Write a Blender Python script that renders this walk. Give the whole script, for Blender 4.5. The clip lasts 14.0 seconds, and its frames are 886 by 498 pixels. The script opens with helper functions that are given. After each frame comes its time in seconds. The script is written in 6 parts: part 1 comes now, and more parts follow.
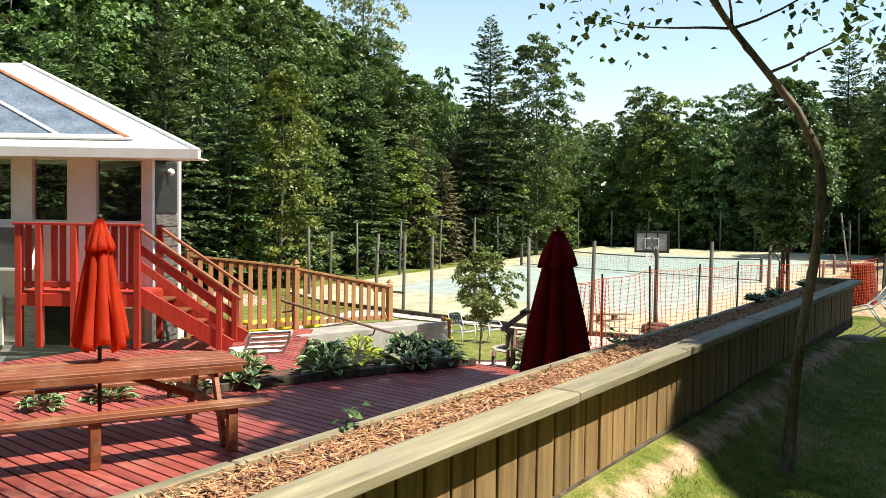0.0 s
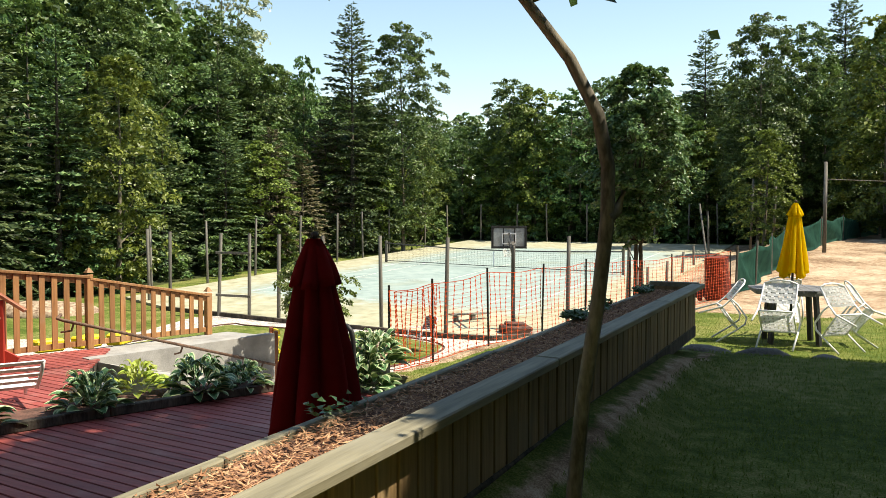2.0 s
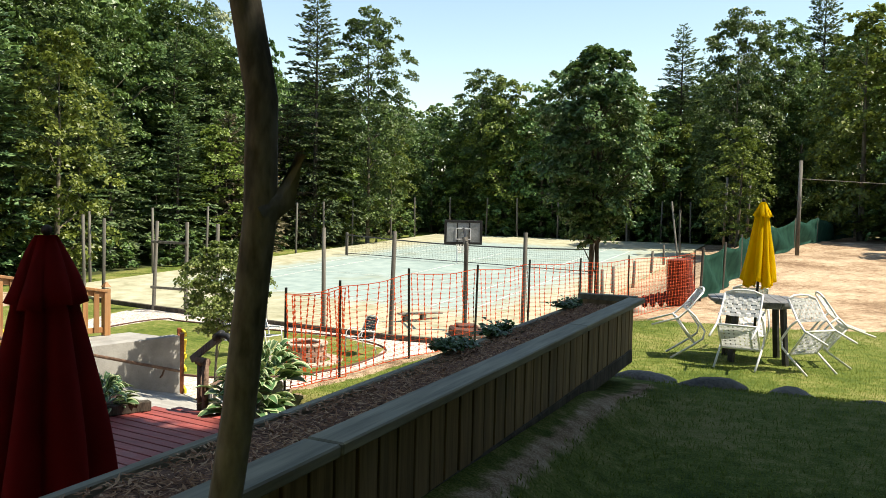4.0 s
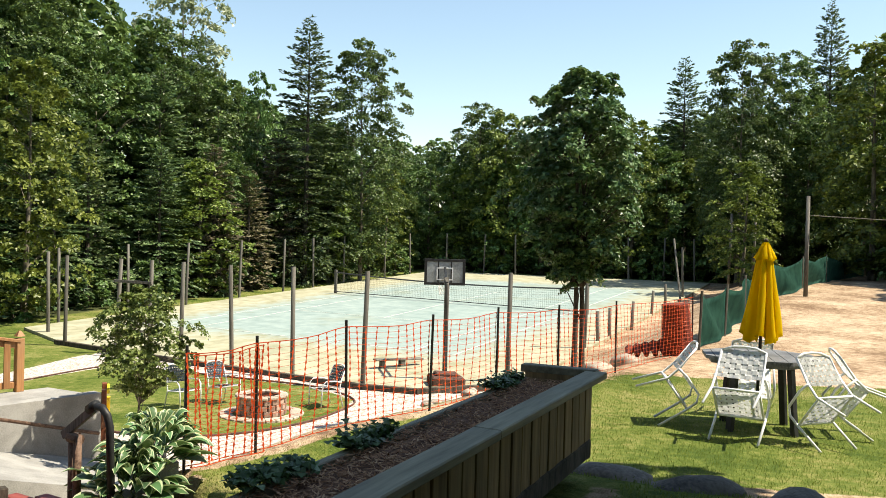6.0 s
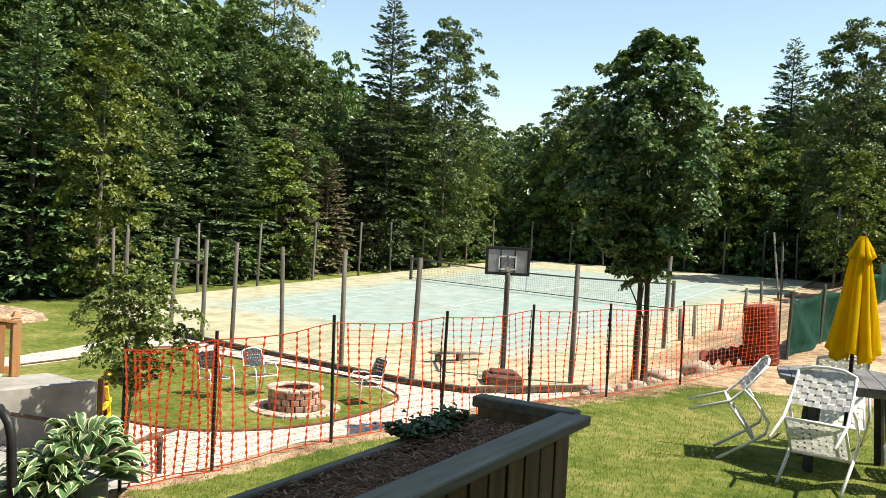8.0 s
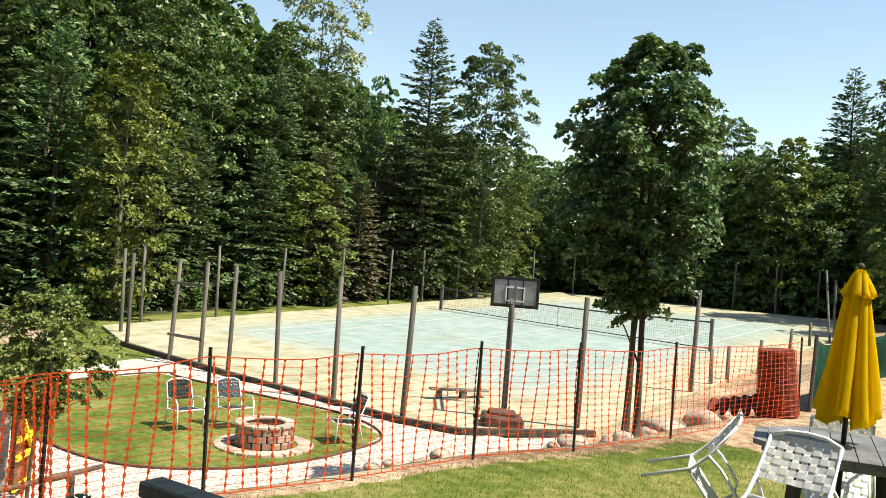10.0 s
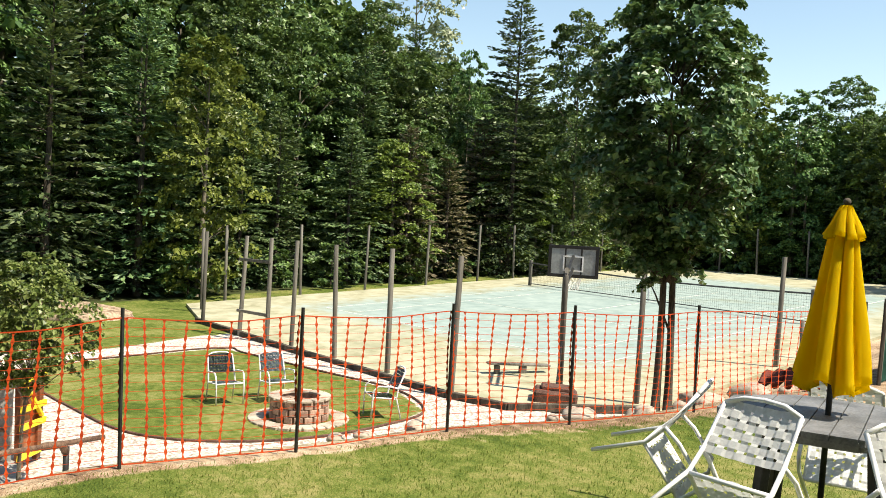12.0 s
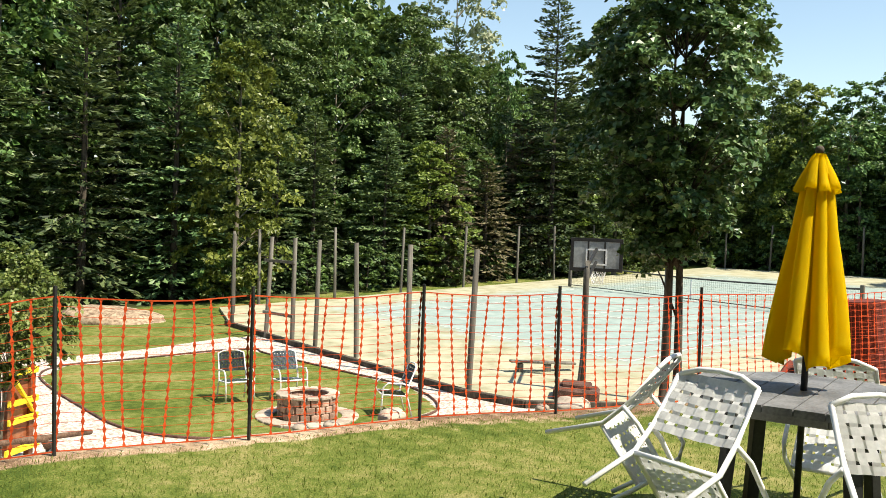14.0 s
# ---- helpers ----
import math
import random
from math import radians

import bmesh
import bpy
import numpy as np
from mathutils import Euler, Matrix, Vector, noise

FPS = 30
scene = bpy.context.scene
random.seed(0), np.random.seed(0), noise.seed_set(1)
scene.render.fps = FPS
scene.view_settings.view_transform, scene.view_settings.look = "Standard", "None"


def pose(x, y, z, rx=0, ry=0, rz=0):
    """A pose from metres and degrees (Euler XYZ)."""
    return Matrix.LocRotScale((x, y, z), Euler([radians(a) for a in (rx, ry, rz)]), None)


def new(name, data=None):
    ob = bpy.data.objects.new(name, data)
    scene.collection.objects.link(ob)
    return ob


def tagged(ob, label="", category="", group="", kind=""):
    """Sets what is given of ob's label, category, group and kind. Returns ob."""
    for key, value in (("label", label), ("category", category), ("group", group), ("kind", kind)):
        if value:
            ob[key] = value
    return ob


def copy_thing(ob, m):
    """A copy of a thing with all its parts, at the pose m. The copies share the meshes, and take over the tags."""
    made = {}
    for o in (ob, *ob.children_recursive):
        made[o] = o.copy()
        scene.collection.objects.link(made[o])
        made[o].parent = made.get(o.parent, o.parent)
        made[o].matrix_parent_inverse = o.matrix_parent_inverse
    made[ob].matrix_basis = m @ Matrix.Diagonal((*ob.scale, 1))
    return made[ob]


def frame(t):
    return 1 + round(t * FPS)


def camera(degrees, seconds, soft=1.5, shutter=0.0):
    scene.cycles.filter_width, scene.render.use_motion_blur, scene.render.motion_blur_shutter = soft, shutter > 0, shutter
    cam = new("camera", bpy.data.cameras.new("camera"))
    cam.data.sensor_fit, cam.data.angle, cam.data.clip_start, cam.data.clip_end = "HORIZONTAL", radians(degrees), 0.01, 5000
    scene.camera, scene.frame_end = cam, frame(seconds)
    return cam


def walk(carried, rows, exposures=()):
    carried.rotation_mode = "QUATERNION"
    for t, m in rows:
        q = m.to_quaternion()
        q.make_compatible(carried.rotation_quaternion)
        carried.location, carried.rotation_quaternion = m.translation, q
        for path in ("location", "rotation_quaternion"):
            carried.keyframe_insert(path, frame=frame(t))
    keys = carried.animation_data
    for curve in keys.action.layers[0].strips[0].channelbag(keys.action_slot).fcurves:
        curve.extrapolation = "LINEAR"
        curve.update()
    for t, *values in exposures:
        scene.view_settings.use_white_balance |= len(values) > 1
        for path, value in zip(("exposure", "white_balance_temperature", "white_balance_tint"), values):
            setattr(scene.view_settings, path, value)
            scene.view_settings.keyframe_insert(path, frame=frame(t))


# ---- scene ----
cam = camera(54.4, 14.0, soft=0.75)
METRES, EYE, TILT, LEAN, TURN = 12.0, 1.2, 0.0, 0.0, 33.0
ROWS = [
    (0.0, 0.0, 0.0, 0.0, 0.03, -2.18, -0.9),
    (0.5, 0.0235, 0.0379, -0.0011, -1.42, -2.38, -1.35),
    (1.0, 0.0462, 0.0715, -0.0007, -2.83, -3.2, -1.29),
    (1.5, 0.0691, 0.1067, 0.0029, -4.01, -3.12, -1.08),
    (2.0, 0.0854, 0.1406, 0.0054, -7.92, -2.49, -0.09),
    (2.5, 0.1068, 0.174, 0.005, -8.28, -2.97, -0.31),
    (3.0, 0.1299, 0.2061, 0.0034, -9.3, -3.41, -0.91),
    (5.5, 0.236, 0.3696, 0.0109, -8.98, -1.24, -2.21),
    (6.0, 0.2525, 0.4041, 0.0114, -8.84, -0.61, -1.54),
    (6.5, 0.2715, 0.437, 0.0121, -6.63, -0.87, -2.29),
    (7.0, 0.2949, 0.4684, 0.0122, -6.29, -0.57, -3.07),
    (7.5, 0.3183, 0.4999, 0.0113, -4.96, -1.12, -2.69),
    (8.0, 0.3402, 0.534, 0.0103, -2.4, -1.71, -3.02),
    (8.5, 0.3641, 0.5637, 0.0113, -1.48, -1.1, -3.52),
    (11.0, 0.5077, 0.6844, 0.0038, 5.02, 0.38, -3.98),
    (11.5, 0.5369, 0.6987, -0.0004, 7.45, -1.15, -3.01),
    (12.0, 0.5616, 0.7135, -0.003, 9.32, -1.71, -3.03),
    (12.5, 0.5801, 0.7261, -0.0053, 10.79, -1.75, -3.11),
    (13.0, 0.5941, 0.7359, -0.0091, 12.71, -2.6, -2.28),
    (13.5, 0.6043, 0.7478, -0.0165, 12.0, -1.87, -2.1),
    (14.0, 0.616, 0.7623, -0.0235, 12.86, -1.34, -2.04),
]
walk(cam, [(t, pose(0, 0, EYE, TILT, LEAN, TURN) @ pose(METRES * x, METRES * y, METRES * z, 90 + pitch, roll, yaw)) for t, x, y, z, yaw, pitch, roll in ROWS], exposures=[(0.0, 0.94, 7300, 6), (1.5, 0.9, 7300, 6), (5.5, 0.86, 7300, 6), (9.0, 0.82, 7300, 6), (14.0, 0.82, 7300, 6)])


# ---- light ----
def build_world():
    world = bpy.data.worlds.new("sky")
    scene.world = world
    world.use_nodes = True
    nt = world.node_tree
    sky = nt.nodes.new("ShaderNodeTexSky")
    sky.sky_type, sky.sun_disc = "NISHITA", False
    sky.sun_elevation, sky.sun_rotation = radians(SUN_EL), radians(90 - SUN_AZ)
    sky.air_density, sky.dust_density, sky.ozone_density = 1.1, 0.2, 1.15
    nt.links.new(sky.outputs[0], nt.nodes["Background"].inputs[0])
    nt.nodes["Background"].inputs[1].default_value = 0.12
    lamp = bpy.data.lights.new("sun", "SUN")
    lamp.energy, lamp.angle, lamp.color = 5.0, radians(0.6), (1.0, 0.955, 0.88)
    ob = new("sun", lamp)
    a, e = radians(SUN_AZ), radians(SUN_EL)
    to_sun = Vector((math.cos(e) * math.cos(a), math.cos(e) * math.sin(a), math.sin(e)))
    ob.rotation_mode = "QUATERNION"
    ob.rotation_quaternion = to_sun.to_track_quat("Z", "Y")
    ob.location = to_sun * 60


SUN_AZ, SUN_EL = 18.0, 58.0
build_world()


# ---- materials ----
class Nodes:
    """Short hand for building a node material."""

    def __init__(self, name):
        self.mat = bpy.data.materials.new(name)
        self.mat.use_nodes = True
        self.nt = self.mat.node_tree
        self.bsdf = self.nt.nodes["Principled BSDF"]
        self.out = self.nt.nodes["Material Output"]

    def add(self, kind, **inputs):
        n = self.nt.nodes.new(kind)
        for k, v in inputs.items():
            n.inputs[k].default_value = v
        return n

    def link(self, a, b):
        self.nt.links.new(a, b)

    def coords(self, which="Object", scale=(1, 1, 1)):
        tc = self.add("ShaderNodeTexCoord")
        mp = self.add("ShaderNodeMapping")
        mp.inputs["Scale"].default_value = scale
        self.link(tc.outputs[which], mp.inputs[0])
        return mp.outputs[0]

    def world_coords(self, scale=(1, 1, 1)):
        g = self.add("ShaderNodeNewGeometry")
        mp = self.add("ShaderNodeMapping")
        mp.inputs["Scale"].default_value = scale
        self.link(g.outputs["Position"], mp.inputs[0])
        return mp.outputs[0]

    def noise(self, vec, scale, detail=4.0, rough=0.55):
        n = self.add("ShaderNodeTexNoise", Scale=scale, Detail=detail, Roughness=rough)
        self.link(vec, n.inputs["Vector"])
        return n.outputs[0]

    def ramp(self, fac, stops):
        r = self.add("ShaderNodeValToRGB")
        el = r.color_ramp.elements
        el[0].position, el[0].color = stops[0][0], (*stops[0][1], 1)
        el[1].position, el[1].color = stops[-1][0], (*stops[-1][1], 1)
        for p, c in stops[1:-1]:
            e = el.new(p)
            e.color = (*c, 1)
        self.link(fac, r.inputs[0])
        return r.outputs[0]

    def mix(self, fac, a, b, blend="MIX"):
        m = self.add("ShaderNodeMix")
        m.data_type, m.blend_type = "RGBA", blend
        for v, i in ((fac, 0), (a, 6), (b, 7)):
            if isinstance(v, (int, float)):
                m.inputs[i].default_value = v
            elif isinstance(v, tuple):
                m.inputs[i].default_value = (*v, 1)
            else:
                self.link(v, m.inputs[i])
        return m.outputs[2]

    def maths(self, op, a, b):
        m = self.add("ShaderNodeMath")
        m.operation = op
        for i, v in enumerate((a, b)):
            if isinstance(v, (int, float)):
                m.inputs[i].default_value = v
            else:
                self.link(v, m.inputs[i])
        return m.outputs[0]

    def bump(self, height, strength, distance=0.01):
        b = self.add("ShaderNodeBump", Strength=strength, Distance=distance)
        self.link(height, b.inputs["Height"])
        self.link(b.outputs[0], self.bsdf.inputs["Normal"])

    def done(self, colour=None, rough=0.7, metal=0.0, spec=0.35):
        if colour is not None:
            if isinstance(colour, tuple):
                self.bsdf.inputs["Base Color"].default_value = (*colour, 1)
            else:
                self.link(colour, self.bsdf.inputs["Base Color"])
        self.bsdf.inputs["Roughness"].default_value = rough
        self.bsdf.inputs["Metallic"].default_value = metal
        self.bsdf.inputs["Specular IOR Level"].default_value = spec
        return self.mat


def plain(name, dark, light, rough=0.7, scale=6.0, fine=60.0, bump=0.15, metal=0.0, vary=0.0, stretch=(1, 1, 1), spec=0.35):
    """Coarse and fine noise between two colours, with relief; vary: change from object to object."""
    n = Nodes(name)
    v = n.coords("Object", stretch)
    coarse, grain = n.noise(v, scale), n.noise(v, fine, 3.0)
    both = n.maths("ADD", n.maths("MULTIPLY", coarse, 0.6), n.maths("MULTIPLY", grain, 0.4))
    col = n.ramp(both, [(0.38, dark), (0.62, light)])
    if vary:
        info = n.add("ShaderNodeObjectInfo")
        f = n.maths("ADD", n.maths("MULTIPLY", info.outputs["Random"], vary), 1.0 - vary / 2)
        hsv = n.add("ShaderNodeHueSaturation")
        n.link(f, hsv.inputs["Value"])
        n.link(col, hsv.inputs["Color"])
        col = hsv.outputs[0]
    n.bump(both, bump)
    return n.done(col, rough, metal, spec)


def leafy(name, dark, mid, light, gloss=0.5, through_light=0.35):
    n = Nodes(name)
    g = n.add("ShaderNodeNewGeometry")
    info = n.add("ShaderNodeObjectInfo")
    big = n.noise(n.world_coords(), 0.45, 2.0)
    f = n.maths("ADD", n.maths("MULTIPLY", g.outputs["Random Per Island"], 0.55), n.maths("MULTIPLY", big, 0.45))
    col = n.ramp(f, [(0.15, dark), (0.5, mid), (0.85, light)])
    hsv = n.add("ShaderNodeHueSaturation")
    n.link(n.maths("ADD", n.maths("MULTIPLY", info.outputs["Random"], 0.035), 0.482), hsv.inputs["Hue"])
    n.link(n.maths("ADD", n.maths("MULTIPLY", info.outputs["Random"], 0.5), 0.75), hsv.inputs["Value"])
    n.link(col, hsv.inputs["Color"])
    n.done(hsv.outputs[0], gloss, 0.0, 0.35)
    tr = n.add("ShaderNodeBsdfTranslucent")
    n.link(n.mix(0.4, hsv.outputs[0], (0.2, 0.28, 0.05)), tr.inputs[0])
    ms = n.add("ShaderNodeMixShader", Fac=through_light)
    n.link(n.bsdf.outputs[0], ms.inputs[1])
    n.link(tr.outputs[0], ms.inputs[2])
    n.link(ms.outputs[0], n.out.inputs[0])
    return n.mat


def board_mat(name, dark, light, worn, rough=0.65, along=0):
    """Painted or stained boards, grain along one axis, worn patches."""
    n = Nodes(name)
    s = [14.0, 14.0, 14.0]
    s[along] = 0.9
    v = n.coords("Object", tuple(s))
    info = n.add("ShaderNodeObjectInfo")
    off = n.add("ShaderNodeVectorMath")
    off.operation = "ADD"
    n.link(v, off.inputs[0])
    n.link(n.maths("MULTIPLY", info.outputs["Random"], 90.0), off.inputs[1])
    grain = n.noise(off.outputs[0], 1.6, 6.0, 0.65)
    patch = n.noise(n.world_coords(), 2.2, 5.0, 0.6)
    col = n.ramp(grain, [(0.3, dark), (0.7, light)])
    col = n.mix(n.ramp(patch, [(0.52, (0, 0, 0)), (0.72, (0.7, 0.7, 0.7))]), col, worn)
    hsv = n.add("ShaderNodeHueSaturation")
    n.link(n.maths("ADD", n.maths("MULTIPLY", info.outputs["Random"], 0.45), 0.78), hsv.inputs["Value"])
    n.link(col, hsv.inputs["Color"])
    n.bump(grain, 0.35, 0.004)
    return n.done(hsv.outputs[0], rough)


def cloth(name, dark, light, through_light=0.25):
    n = Nodes(name)
    v = n.coords()
    coarse, weave = n.noise(v, 3.0), n.noise(v, 160.0, 2.0)
    col = n.ramp(n.maths("ADD", n.maths("MULTIPLY", coarse, 0.8), n.maths("MULTIPLY", weave, 0.2)), [(0.3, dark), (0.7, light)])
    n.bump(weave, 0.15, 0.002)
    n.done(col, 0.85, 0.0, 0.15)
    tr = n.add("ShaderNodeBsdfTranslucent")
    n.link(col, tr.inputs[0])
    ms = n.add("ShaderNodeMixShader", Fac=through_light)
    n.link(n.bsdf.outputs[0], ms.inputs[1])
    n.link(tr.outputs[0], ms.inputs[2])
    n.link(ms.outputs[0], n.out.inputs[0])
    return n.mat


def ground_mat():
    """Lawn, with gravel, dirt and wood chips by the masks laid out on the plan."""
    n = Nodes("ground")
    w = n.world_coords()
    fine, mid, big = n.noise(w, 90.0, 3.0), n.noise(w, 7.0, 4.0), n.noise(w, 0.7, 4.0)
    f = n.maths("ADD", n.maths("MULTIPLY", fine, 0.35), n.maths("ADD", n.maths("MULTIPLY", mid, 0.3), n.maths("MULTIPLY", big, 0.35)))
    grass = n.ramp(f, [(0.41, (0.05, 0.08, 0.014)), (0.5, (0.12, 0.15, 0.03)), (0.6, (0.26, 0.23, 0.09))])
    vor = n.add("ShaderNodeTexVoronoi", Scale=26.0)
    n.link(w, vor.inputs["Vector"])
    stone = n.add("ShaderNodeSeparateColor")
    n.link(vor.outputs["Color"], stone.inputs[0])
    gravel = n.ramp(stone.outputs[0], [(0.0, (0.28, 0.22, 0.18)), (0.45, (0.5, 0.43, 0.37)), (1.0, (0.72, 0.66, 0.6))])
    soil = n.ramp(f, [(0.42, (0.17, 0.105, 0.065)), (0.5, (0.36, 0.25, 0.16)), (0.59, (0.53, 0.42, 0.3))])
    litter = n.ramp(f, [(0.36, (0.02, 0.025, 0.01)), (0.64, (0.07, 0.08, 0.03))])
    col = grass
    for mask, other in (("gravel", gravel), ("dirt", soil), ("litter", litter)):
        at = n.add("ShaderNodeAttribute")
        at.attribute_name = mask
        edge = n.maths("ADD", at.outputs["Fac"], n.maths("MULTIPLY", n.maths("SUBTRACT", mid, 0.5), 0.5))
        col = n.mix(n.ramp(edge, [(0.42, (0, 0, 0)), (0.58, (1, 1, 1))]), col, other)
    n.bump(n.maths("ADD", fine, vor.outputs["Distance"]), 0.5, 0.02)
    return n.done(col, 0.95, 0.0, 0.1)


def court_mat():
    n = Nodes("court_surface")
    w = n.world_coords()
    big, mid, fine = n.noise(w, 0.25, 5.0, 0.6), n.noise(w, 1.6, 5.0, 0.65), n.noise(w, 120.0, 2.0)
    col = n.ramp(mid, [(0.3, (0.25, 0.24, 0.15)), (0.5, (0.37, 0.35, 0.245)), (0.7, (0.47, 0.44, 0.32))])
    at = n.add("ShaderNodeAttribute")
    at.attribute_name = "play"
    inner = n.ramp(mid, [(0.3, (0.21, 0.275, 0.26)), (0.7, (0.33, 0.39, 0.365))])
    m = n.maths("ADD", at.outputs["Fac"], n.maths("MULTIPLY", n.maths("SUBTRACT", mid, 0.5), 0.9))
    col = n.mix(n.ramp(m, [(0.35, (0, 0, 0)), (0.65, (1, 1, 1))]), col, inner)
    col = n.mix(n.ramp(big, [(0.56, (0, 0, 0)), (0.7, (0.55, 0.55, 0.55))]), col, (0.24, 0.25, 0.17))
    n.bump(fine, 0.2, 0.003)
    return n.done(col, 0.9, 0.0, 0.15)


def glass_mat():
    n = Nodes("window_glass")
    n.done((0.02, 0.025, 0.025), 0.03, 0.0, 0.3)
    t = n.add("ShaderNodeBsdfTransparent")
    ms = n.add("ShaderNodeMixShader", Fac=0.55)
    n.link(n.bsdf.outputs[0], ms.inputs[1])
    n.link(t.outputs[0], ms.inputs[2])
    n.link(ms.outputs[0], n.out.inputs[0])
    return n.mat


